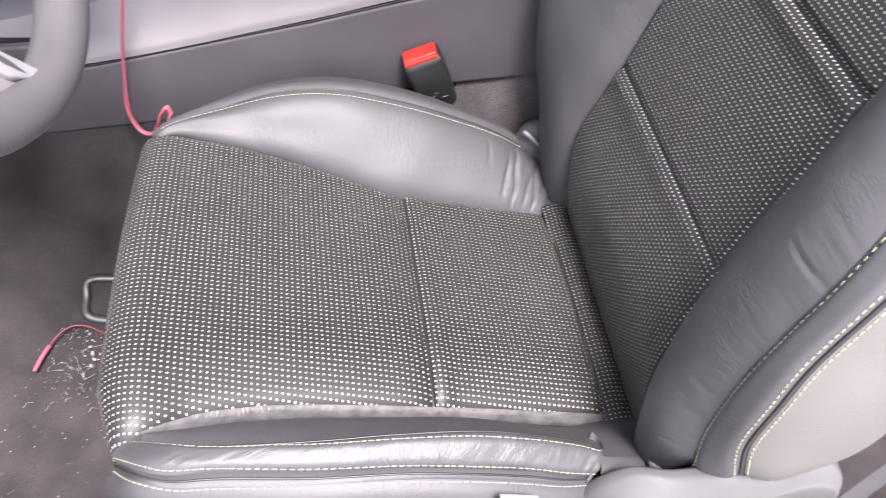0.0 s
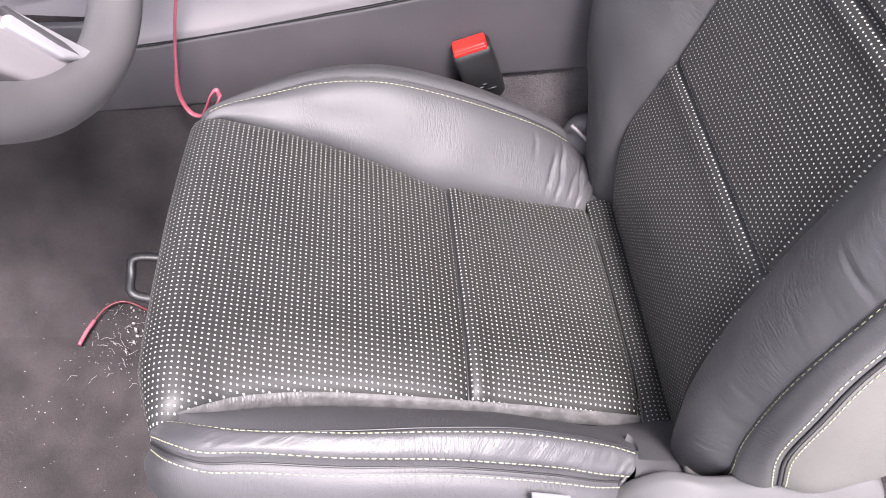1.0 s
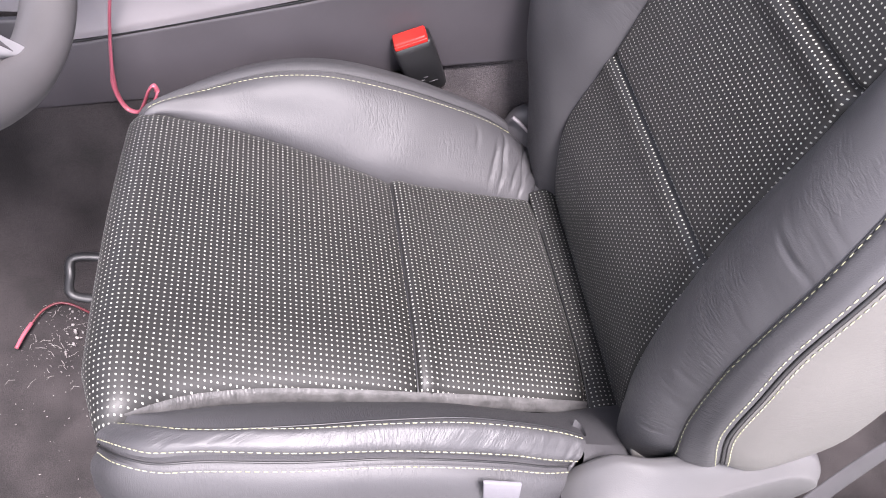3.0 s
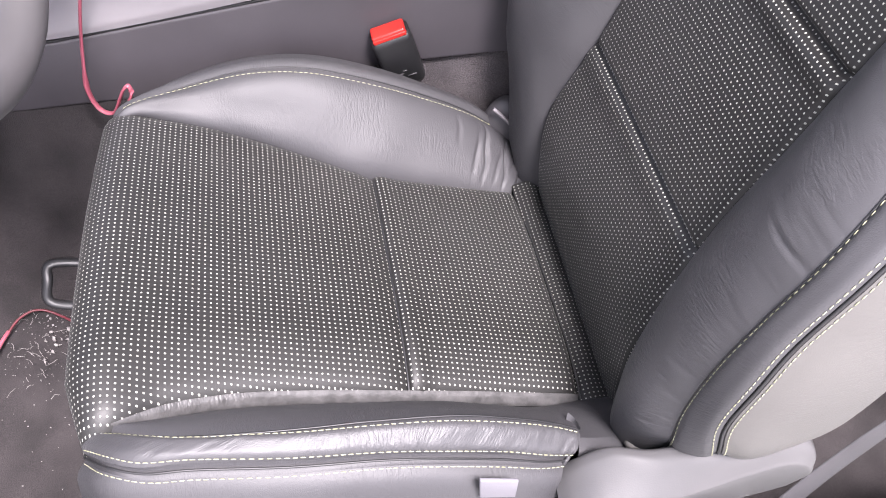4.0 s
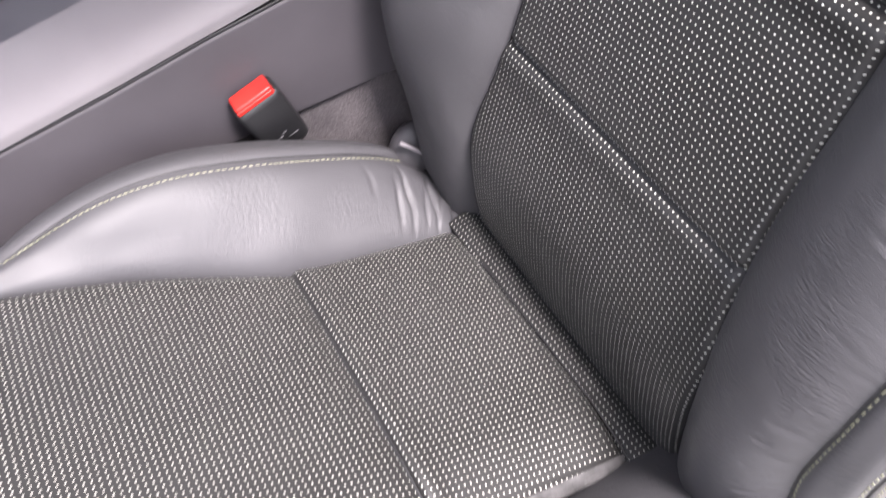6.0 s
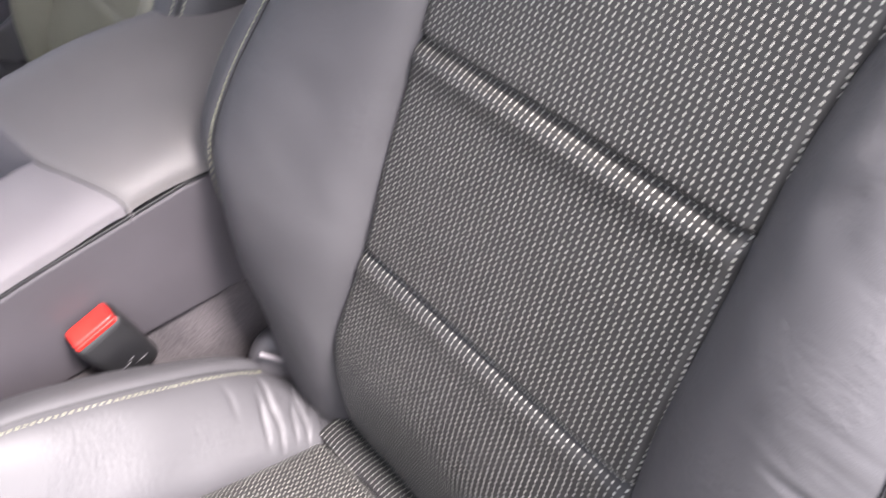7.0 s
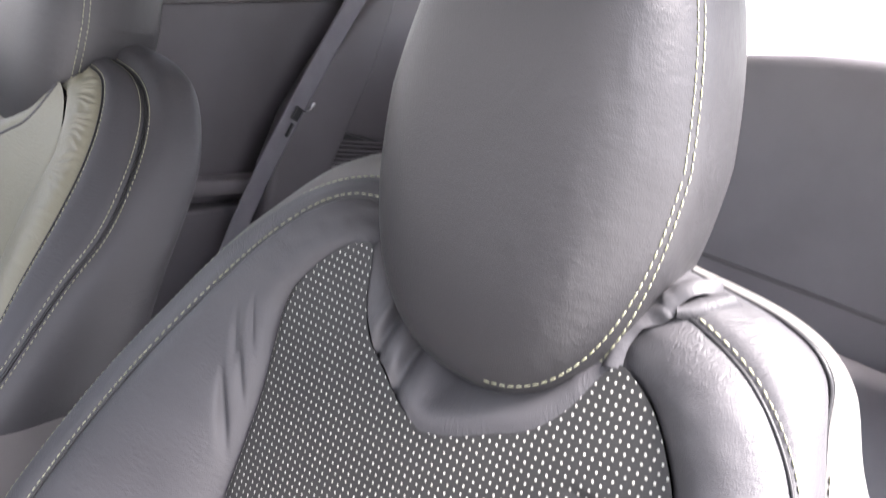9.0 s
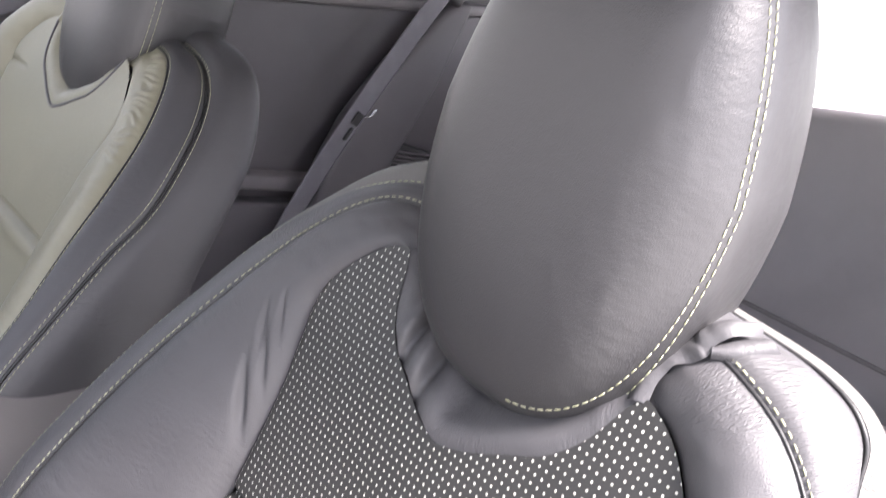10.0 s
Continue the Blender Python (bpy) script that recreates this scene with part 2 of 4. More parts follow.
def tube_mesh(bm, points, radius, sides=8, flat=1.0, up=(0, 0, 1)):
    """A round or flattened rod along the points."""
    rings = []
    pts = [Vector(p) for p in points]
    for i, p in enumerate(pts):
        d = (pts[min(i + 1, len(pts) - 1)] - pts[max(i - 1, 0)]).normalized()
        s = d.cross(Vector(up))
        if s.length < 1e-4:
            s = d.cross(Vector((1, 0, 0)))
        s.normalize()
        t = s.cross(d)
        r = radius(i / (len(pts) - 1)) if callable(radius) else radius
        rings.append([bm.verts.new(p + s * r * math.cos(k * math.tau / sides) + t * r * flat * math.sin(k * math.tau / sides)) for k in range(sides)])
    for a, b in zip(rings, rings[1:]):
        for k in range(sides):
            bm.faces.new((a[k], a[(k + 1) % sides], b[(k + 1) % sides], b[k]))
    bm.faces.new(rings[0][::-1])
    bm.faces.new(rings[-1])


def rod(name, points, radius, mat, parent, label="", steps=40, sides=8, flat=1.0, up=(0, 0, 1)):
    bm = bmesh.new()
    tube_mesh(bm, [catmull(points, i / steps) for i in range(steps + 1)], radius, sides, flat, up)
    return part(name, bm, mat, parent, label)


def stitches(name, curve, mat, parent, out, pitch=0.0055, length=0.0044, radius=0.00052, lift=0.0005, slant=0.0, label=""):
    """A row of single stitches laid along curve(s), s in 0..1."""
    bm = bmesh.new()
    fine = [curve(i / 400) for i in range(401)]
    run, last = 0.0, 0.0
    out = Vector(out).normalized()
    for i in range(400):
        seg = (fine[i + 1] - fine[i])
        run += seg.length
        if run - last >= pitch and seg.length > 1e-7:
            last = run
            d = seg.normalized()
            s = d.cross(out).normalized()
            d = (d + s * slant).normalized()
            s = d.cross(out).normalized()
            t = s.cross(d)
            c = fine[i] + out * lift
            rings = []
            for k, w in ((-0.5, 0.35), (-0.3, 1.0), (0.3, 1.0), (0.5, 0.35)):
                rings.append([bm.verts.new(c + d * length * k + (s * math.cos(q) + t * math.sin(q)) * radius * w) for q in (0.0, 1.57, 3.14, 4.71)])
            for a, b in zip(rings, rings[1:]):
                for k in range(4):
                    bm.faces.new((a[k], a[(k + 1) % 4], b[(k + 1) % 4], b[k]))
            bm.faces.new(rings[0][::-1])
            bm.faces.new(rings[-1])
    return part(name, bm, mat, parent, label)


def groove(points, parent, radius=0.0011):
    """The dark line where two covers are sewn together."""
    return rod("seam", points, radius, M_BLACK, parent, "", 120, 6)


def box_mesh(bm, size, at, bevel=0.004, turn=None, segments=3):
    g = bmesh.ops.create_cube(bm, size=1.0)
    vs = g["verts"]
    bmesh.ops.scale(bm, vec=size, verts=vs)
    if bevel:
        es = list({e for v in vs for e in v.link_edges})
        r = bmesh.ops.bevel(bm, geom=es, offset=bevel, segments=segments, affect="EDGES", profile=0.5)
        vs = list({v for f in r["faces"] for v in f.verts} | {v for v in vs if v.is_valid})
    m = Matrix.Translation(at) @ (turn if turn else Matrix.Identity(4))
    bmesh.ops.transform(bm, matrix=m, verts=vs)


def block(name, size, at, mat, parent=None, bevel=0.004, turn=None, label=""):
    bm = bmesh.new()
    box_mesh(bm, size, at, bevel, turn)
    return part(name, bm, mat, parent, label)


def slab(name, outline, a, b, mat, parent=None, axis="y", bevel=0.006, label="", segments=3):
    """An outline, in the plane across axis, given depth from a to b."""
    bm = bmesh.new()
    def at(p, q):
        return {"y": (p[0], q, p[1]), "x": (q, p[0], p[1]), "z": (p[0], p[1], q)}[axis]
    lo = [bm.verts.new(at(p, a)) for p in outline]
    hi = [bm.verts.new(at(p, b)) for p in outline]
    n = len(outline)
    bm.faces.new(lo)
    bm.faces.new(hi[::-1])
    for i in range(n):
        bm.faces.new((lo[i], hi[i], hi[(i + 1) % n], lo[(i + 1) % n]))
    bmesh.ops.recalc_face_normals(bm, faces=bm.faces)
    if bevel:
        bmesh.ops.bevel(bm, geom=list(bm.edges), offset=bevel, segments=segments, affect="EDGES", profile=0.5, clamp_overlap=True)
    return part(name, bm, mat, parent, label)


# ---- setting ----
def shell():
    """The car body round the seats: floor, far side, roof, rear."""
    tagged(surface("ground", lambda u, v: Vector(((u - 0.5) * 400, (v - 0.5) * 400, -0.38)), 8, 8, M_CONCRETE, None), "pale concrete ground outside the car", "ground", "", "structure")
    tagged(surface("floor", lambda u, v: Vector((-1.3 + 3.4 * u, -0.36 + 1.62 * v, 0.012 * noise.noise(Vector((u * 7, v * 5, 0))))), 60, 40, M_CARPET, None), "dirty dark grey carpet of the car floor", "floor", "", "structure")
    # far door and rear side trim
    tagged(slab("wall_far", [(-1.5, -0.05), (2.2, -0.05), (2.2, 1.01), (0.673, 0.885), (-1.5, 0.71)], 1.255, 1.35, M_WALL), "dark grey moulded side trim under the far window", "side panel", "", "structure")
    tagged(slab("ledge", [(-1.5, 0.712), (0.673, 0.887), (2.1, 1.004), (2.1, 1.030), (0.673, 0.911), (-1.5, 0.735)], 1.232, 1.35, M_PLASTIC, bevel=0.008), "paler rounded ledge along the far window", "trim", "", "structure")
    tagged(slab("pillar_rear", [(0.955, 0.92), (2.1, 1.02), (2.1, 1.295), (1.12, 1.295), (0.995, 1.05)], 1.262, 1.33, M_DARK, bevel=0.012), "dark upper pillar trim behind the far side window", "pillar trim", "", "structure")
    tagged(slab("pillar_middle", [(0.495, 0.80), (0.588, 0.80), (0.588, 0.95), (0.60, 1.295), (0.50, 1.295), (0.528, 0.95)], 1.240, 1.33, M_WALL, bevel=0.012), "dark upright pillar trim between the far windows", "pillar trim", "", "structure")
    # roof added out of view; its edges are cut to shade the cabin
    tagged(slab("roof", [(-0.62, -0.20), (0.84, -0.20), (0.95, -0.46), (1.68, -0.46), (1.78, 0.42), (2.1, 0.42), (2.1, 1.25), (-0.62, 1.25)], 1.30, 1.36, M_HEADLINER, axis="z"), "grey roof lining added out of view to shade the cabin", "roof", "", "structure")
    # the upper part of this panel is added to keep sun off the bench
    tagged(slab("wall_near", [(0.85, -0.05), (2.1, -0.05), (2.1, 1.295), (1.05, 1.295), (0.85, 0.9)], -0.46, -0.40, M_WALL), "dark rear quarter panel on the door side, raised to block the sun", "side panel", "", "structure")
    tagged(slab("wall_rear", [(-0.46, -0.05), (1.35, -0.05), (1.35, 0.80), (-0.46, 0.80)], 2.1, 2.2, M_DARK, axis="x"), "dark boot wall behind the rear bench", "wall", "", "structure")
    tagged(slab("dashboard", [(-1.5, 0.0), (-0.95, 0.35), (-0.9, 0.62), (-1.0, 0.72), (-1.6, 0.75), (-1.6, 0.0)], -0.36, 1.25, M_DARK, bevel=0.03), "dark plain dashboard and bulkhead", "dashboard", "", "structure")
    tagged(slab("sill", [(-1.3, -0.3), (1.1, -0.3), (1.1, 0.262), (-1.3, 0.262)], -0.46, -0.318, M_SILL, bevel=0.015), "grey plastic door sill cover with painted reflections", "door sill", "", "structure")
    tagged(slab("sill_step", [(0.305, -0.3165), (0.43, -0.292), (1.08, -0.292), (1.08, -0.3165)], 0.012, 0.257, M_SILL, axis="z", bevel=0.006), "grey inner step of the door sill behind the seat", "door sill", "", "structure")


# ---- the seat ----
BACK = [(0.22, 0.224), (0.27, 0.215), (0.33, 0.204), (0.40, 0.201), (0.507, 0.228), (0.69, 0.282), (0.834, 0.326), (0.90, 0.351), (0.98, 0.385)]
HALF = [(0.22, 0.166), (0.40, 0.168), (0.455, 0.160), (0.52, 0.150), (0.61, 0.147), (0.69, 0.146), (0.76, 0.152), (0.83, 0.163)]
TOP = [(0.0, 0.814), (0.14, 0.822), (0.28, 0.835), (0.42, 0.849), (0.52, 0.870), (0.60, 0.900), (0.68, 0.899), (0.80, 0.886), (0.92, 0.862), (1.0, 0.838)]


def back_x(z):
    return smooth_table(BACK, z)


def far_shift(z):
    """How far the inner edge of the back bolster beside the console leaves the common outline."""
    return 0.0055 * math.exp(-((z - 0.59) / 0.07) ** 2) - 0.008 * min(1.0, max(0.0, (z - 0.70) / 0.08))


def cushion_z(x):
    return 0.32 - 0.262 * x


def cloth_lift(v):
    """How far the cushion cloth swells, v from 0 at the door side to 1: it rolls over towards the door."""
    k = min(1.0, v / 0.2)
    return 0.006 * (1 - (2 * v - 1) ** 2) + 0.013 * (1 - (1 - k) ** 2) * (1 - max(0.0, v - 0.2) / 0.8)


FAR_EDGE = [(-0.30, 0.204), (-0.259, 0.198), (-0.187, 0.196), (-0.104, 0.182), (-0.011, 0.160), (0.082, 0.161), (0.19, 0.170)]
NEAR_EDGE = [(-0.30, -0.215), (-0.255, -0.205), (-0.221, -0.186), (-0.141, -0.167), (0.0, -0.155), (0.081, -0.150), (0.193, -0.145)]


# heights at which the side covers of the back end behind, per side
REAR_LOW = {1: (0.36, 0.41, 0.48), -1: (0.44, 0.475, 0.51)}


def car_seat(cloth, label, inner, side_cover, recline=0.0, mirrored=False):
    first_part = len(MADE)
    seat = thing("car_seat", label, "car seat")

    # cushion cloth: a front panel that rolls over the edge, a rear panel and the strip at the back
    def cloth_point(s, v):
        """s: metres from the front edge along the cloth, negative down the front face."""
        if s >= 0.03:
            x = -0.285 + s
            x, drop, fwd = x, 0.0, 0.0
        else:
            r = (0.044 - 0.002 * v) * (0.62 + 0.38 * min(1.0, v / 0.15))
            a = min((0.03 - s) / r, 1.45)
            rest = max(0.0, (0.03 - s) - 1.45 * r)
            x = -0.255 - r * math.sin(a) - 0.004 * (1 - (2 * v - 1) ** 2) * min(1.0, a) + (0.5 - 0.38 * v) * rest
            drop = r * (1 - math.cos(a)) + rest
        xe = max(x, -0.29)
        y0, y1 = smooth_table(NEAR_EDGE, xe), smooth_table(FAR_EDGE, xe)
        y = y0 + (y1 - y0) * v
        z = cushion_z(x) + cloth_lift(v) - drop
        z -= 0.012 * max(0.0, 1 - v / 0.05) ** 2 + 0.008 * max(0.0, 1 - (1 - v) / 0.05) ** 2
        return x, y, z

    def seam_dip(x):
        return -0.014 * max(0.0, (x - 0.174) / 0.013) ** 2 * (x < 0.19) + (-0.008 * math.exp(x / 0.013) if x < 0 else -0.008 * math.exp(-x / 0.0022)) + 0.002 * math.exp(-((x - 0.012) / 0.01) ** 2)

    def make(name, s0, s1, nu):
        def f(u, v):
            s = s0 + (s1 - s0) * u
            x, y, z = cloth_point(s, v)
            z += seam_dip(x) + 0.0012 * noise.noise(Vector((x * 14, y * 14, 2)))
            return Vector((x, y, z))
        def uv(u, v, co):
            return (s0 + (s1 - s0) * u, co.y)
        return surface(name, f, nu, 60, cloth, seat, "", uv)
    make("cushion_front_panel", -0.17, 0.285, 260)
    make("cushion_rear_panel", 0.285, 0.470, 130)

    def strip_f(u, v):
        x = 0.183 + 0.042 * u
        y = -0.150 + 0.326 * v
        return Vector((x, y, cushion_z(x) - 0.006 + 0.018 * math.sin(math.pi * (0.04 + 0.72 * u)) ** 0.7 + 0.0015 * noise.noise(Vector((u * 2, v * 9, 4)))))
    surface("cushion_back_strip", strip_f, 10, 40, cloth, seat, "", lambda u, v, co: (0.47 + 0.047 * u, co.y))

    for x, k in ((0.0, -0.006), (0.1855, -0.006)):
        rod("seam", [(x, y, cushion_z(x) + cloth_lift((y + 0.158) / 0.314) + k - (0.006 if abs(y) > 0.14 else 0)) for y in (-0.158, -0.14, -0.09, -0.04, 0.01, 0.06, 0.11, 0.14, 0.156)], 0.0013, M_BLACK, seat, "", 60, 6)

    # cushion bolsters
    xs = [-0.262, -0.207, -0.141, -0.076, -0.009, 0.063, 0.14, 0.20]
    far_in = [(x, smooth_table(FAR_EDGE, x) - 0.002, cushion_z(x) - 0.012) for x in xs]
    far_ridge = list(zip([-0.270, -0.207, -0.141, -0.076, -0.009, 0.063, 0.14, 0.212], [0.206, 0.232, 0.24, 0.24, 0.24, 0.243, 0.252, 0.262], [0.386, 0.391, 0.406, 0.409, 0.394, 0.367, 0.325, 0.262]))
    far_out = list(zip([-0.272, -0.215, -0.145, -0.076, -0.005, 0.069, 0.149, 0.212], [0.215, 0.262, 0.278, 0.282, 0.282, 0.282, 0.28, 0.275], [0.36, 0.372, 0.388, 0.392, 0.378, 0.349, 0.307, 0.24]))
    # the front ends wrap down round the corner of the cushion
    far_in.insert(0, (-0.275, 0.196, 0.360))
    far_ridge.insert(0, (-0.278, 0.201, 0.364))
    far_out.insert(0, (-0.279, 0.211, 0.345))
    far_low = [(x, y + 0.004, 0.16) for x, y, z in far_out]
    def tucks(u, v):
        u = (8 * u - 1) / 7
        w = 0.0
        for c, k, bend, mid, span in ((0.80, 0.3, 0.02, 0.7, 0.14), (0.842, 0.8, 0.055, 0.44, 0.2), (0.870, 1.15, 0.03, 0.52, 0.3), (0.903, 0.7, 0.07, 0.36, 0.18), (0.930, 1.2, 0.02, 0.46, 0.3), (0.957, 0.6, 0.09, 0.5, 0.22), (0.975, 1.1, 0.04, 0.3, 0.25)):
            x = u - c - bend * (v - mid) + 0.02 * (v - mid) ** 2 + 0.006 * noise.noise(Vector((v * 5, c * 50, 2)))
            w -= 0.0042 * k * math.exp(-(x / 0.0048) ** 2) * math.exp(-((v - mid) / span) ** 2)
        return w + 0.0012 * noise.noise(Vector((u * 9, v * 3, 5)))
    groove([(x, y + 0.001, z + 0.0005) for x, y, z in far_ridge[1:]], seat, 0.0009)
    far_panel = panel("far_bolster_inner", far_in, far_ridge, (0, -0.5, 1), 0.012, M_LEATHER, seat, dent=tucks, nu=320, nv=28)
    panel("far_bolster_outer", far_ridge, far_out, (0, 0.4, 1), 0.009, M_LEATHER, seat)
    panel("far_skirt", far_out, far_low, (0, 1, 0), 0.008, M_SIDE, seat)
    stitches("stitching", lambda s: strip_point(far_in, far_ridge, (0, -0.5, 1), 0.012, 0.1 + 0.9 * s, 0.955)[0] if s < 0.9 else catmull(far_ridge, 0.1 + 0.9 * s), M_THREAD, far_panel, (0, -0.5, 0.85))

    near_in = [(-0.262, -0.202, 0.376)] + [(x, smooth_table(NEAR_EDGE, x) - 0.001, cushion_z(x) - 0.013) for x in (-0.225, -0.19, -0.15, -0.10, -0.05, 0.02, 0.08, 0.14)] + [(0.222, -0.138, 0.268)]
    end_ridge = [(-0.261, -0.203, 0.379), (-0.224, -0.224, 0.403), (-0.190, -0.232, 0.411), (-0.150, -0.234, 0.412), (-0.100, -0.234, 0.412),
                 (-0.05, -0.233, 0.412), (0.02, -0.231, 0.406), (0.075, -0.229, 0.389), (0.112, -0.227, 0.372), (0.138, -0.228, 0.359)]
    near_ridge = end_ridge[:7] + [(0.085, -0.237, 0.385), (0.138, -0.236, 0.359), (0.235, -0.212, 0.306)]
    near_low1 = [(-0.281, -0.212, 0.367), (-0.255, -0.240, 0.398), (-0.229, -0.252, 0.407), (-0.19, -0.253, 0.409), (-0.117, -0.255, 0.402),
                 (-0.048, -0.255, 0.398), (0.0, -0.255, 0.391), (0.059, -0.254, 0.377), (0.098, -0.253, 0.362), (0.126, -0.249, 0.350)]
    near_low2 = [(-0.281, -0.216, 0.362), (-0.258, -0.246, 0.395), (-0.226, -0.258, 0.398), (-0.19, -0.260, 0.399), (-0.117, -0.262, 0.393),
                 (-0.048, -0.262, 0.391), (0.0, -0.262, 0.385), (0.058, -0.261, 0.371), (0.095, -0.259, 0.357), (0.122, -0.253, 0.344)]
    near_out = [(-0.280, -0.226, 0.30), (-0.257, -0.250, 0.308), (-0.235, -0.264, 0.315), (-0.19, -0.271, 0.32), (-0.117, -0.277, 0.328),
                (-0.048, -0.279, 0.33), (0.0, -0.279, 0.327), (0.05, -0.278, 0.32), (0.09, -0.273, 0.31), (0.118, -0.264, 0.302)]
    def rumple(u, v):
        return 0.0009 * noise.noise(Vector((u * 40, v * 2 + u * 6, 3))) * (0.3 + u)
    inward = [(x + 0.004, y + 0.03, z - 0.02) for x, y, z in (end_ridge[-1], near_low1[-1], near_low2[-1], near_out[-1])]
    panel("near_bolster_end", [end_ridge[-1], near_low1[-1], near_low2[-1], near_out[-1]], inward, (1, 0, 0.2), 0.006, M_LEATHER, seat, nu=24)
    panel("near_bolster_inner", near_in, near_ridge, (0, 0.5, 1), 0.008, M_LEATHER, seat, edge=2)
    # strip over the frayed cloth edge, coloured paler for the door glare
    hem_in = [(x, smooth_table(NEAR_EDGE, x) + 0.007, cushion_z(x) + 0.001) for x in (-0.258, -0.235, -0.21, -0.18, -0.14, -0.07, 0.0, 0.06, 0.12, 0.185)]
    hem_out = [(x, y - 0.0085, z - 0.013) for x, y, z in hem_in]
    hem_out[0] = (hem_in[0][0], hem_in[0][1] - 0.001, hem_in[0][2] - 0.001)
    def fray(u, v):
        return 0.0003 * noise.noise(Vector((u * 160, v * 5, 8))) + 0.0003 * noise.noise(Vector((u * 330, v * 9, 3)))
    slab("rear_corner_pad", [(0.13, 0.2), (0.14, 0.29), (0.18, 0.30), (0.225, 0.29), (0.25, 0.27), (0.25, 0.2)], -0.255, -0.165, M_LEATHER, seat, bevel=0.02, segments=5)
    panel("near_bolster_rear", [tuple(catmull(near_ridge, k)) for k in (0.885, 0.92, 0.96, 1.0)],
          [(0.122, -0.262, 0.30), (0.15, -0.270, 0.305), (0.187, -0.268, 0.305), (0.24, -0.245, 0.275)], (0.4, -0.6, 0.8), 0.010, M_LEATHER, seat, nu=30)
    end_line = [end_ridge[-1], near_low1[-1], near_low2[-1], near_out[-1]]
    rod("piping", end_line, 0.0018, M_LEATHER, seat, "", 30, 8)
    panel("near_hem", hem_in, hem_out, (0, -0.6, 1), lambda u: 0.0022 * min(1.0, 8 * u), M_HEM_GLARE, seat, "frayed cloth edge with painted glare", nu=500, nv=10, edge=2.5, dent=fray)
    near_panel = panel("near_bolster_outer", end_ridge, near_low1, (0, -0.5, 1), 0.008, M_CREASED, seat, dent=rumple, nu=140)
    panel("seam_band", near_low1, near_low2, (0, -0.6, 0.8), -0.002, M_LEATHER, seat, nv=4)
    skirt = panel("near_skirt", near_low2, near_out, (0, -1, 0.2), 0.010, M_LEATHER, seat, nv=24)
    groove([(x, y, z + 0.001) for x, y, z in end_ridge], seat)
    groove([tuple((Vector(a) + Vector(b)) / 2) for a, b in zip(near_low1, near_low2)], seat)
    stitches("stitching", lambda s: strip_point(end_ridge, near_low1, (0, -0.5, 1), 0.008, s, 0.10)[0], M_THREAD, near_panel, (0, -0.5, 0.85))
    stitches("stitching", lambda s: strip_point(end_ridge, near_low1, (0, -0.5, 1), 0.008, s, 0.93)[0], M_THREAD, near_panel, (0, -0.6, 0.8))
    stitches("stitching", lambda s: strip_point(near_low2, near_out, (0, -1, 0.2), 0.010, s, 0.018)[0], M_THREAD, skirt, (0, -0.7, 0.7))

    first_back = len(MADE)
    # backrest cloth in three panels
    def back_point(z, v, sag=0.0):
        y = v * (smooth_table(HALF, min(z, 0.83)) + (0.003 + 0.006 * min(1.0, max(0.0, (z - 0.54) / 0.1)) if v < 0 else far_shift(z)))
        x = back_x(z) + sag
        x += 0.005 * math.exp(-((z - 0.507) / 0.0035) ** 2) + 0.007 * math.exp(-((z - 0.69) / 0.004) ** 2)
        x -= 0.0022 * math.exp(-((z - 0.494) / 0.011) ** 2) + 0.0036 * math.exp(-((z - 0.678) / 0.011) ** 2)
        x += 0.007 * max(0.0, (abs(v) - 0.94) / 0.06) ** 2 + 0.005 * math.exp(-((z - 0.829 - 0.03 * (y + 0.167)) / 0.003) ** 2) * min(1.0, max(0.0, (-y - 0.10) / 0.05))
        return Vector((x, y, z))
    run, lengths = 0.0, [(0.2, 0.0)]
    for i in range(1, 381):
        z = 0.2 + 0.002 * i
        run += (back_point(z, 0.0) - back_point(z - 0.002, 0.0)).length
        lengths.append((z, run))
    def back_panel(name, z0, z1, nu):
        def f(u, v):
            w = 2 * v - 1
            top = smooth_table(TOP, abs(w)) if z1 is None else z1
            p = back_point(z0 + (top - z0) * u, w)
            return p
        surface(name, f, nu, 80, cloth, seat, "", lambda u, v, co: (lerp_table(lengths, co.z), co.y))
    back_panel("back_lower_panel", 0.22, 0.507, 150)
    back_panel("back_middle_panel", 0.507, 0.69, 110)
    back_panel("back_upper_panel", 0.69, None, 110)


    # backrest bolsters and shoulders, one each side
    for side in (1, -1):
        word = "far" if side > 0 else "near"
        edge = []
        for z in (0.24, 0.32, 0.40, 0.48, 0.56, 0.64, 0.72, 0.78, 0.83):
            edge.append((back_x(z) + 0.006, side * (smooth_table(HALF, z) + (0.001 + 0.006 * min(1.0, max(0.0, (z - 0.54) / 0.1)) if side < 0 else far_shift(z) - 0.002)), z))
        for w in (0.92, 0.80, 0.70, 0.60):
            z = smooth_table(TOP, w)
            edge.append((back_x(z) + 0.005, side * w * (0.154 if side > 0 else 0.171), z - 0.003))
        if side > 0:
            ridge_row = [(0.20, 0.262, 0.33), (0.192, 0.272, 0.40), (0.172, 0.279, 0.48), (0.165, 0.280, 0.56), (0.187, 0.277, 0.62), (0.222, 0.268, 0.68), (0.258, 0.252, 0.74),
                         (0.292, 0.236, 0.79), (0.323, 0.217, 0.835), (0.346, 0.196, 0.872), (0.364, 0.170, 0.902), (0.376, 0.140, 0.919), (0.384, 0.092, 0.924)]
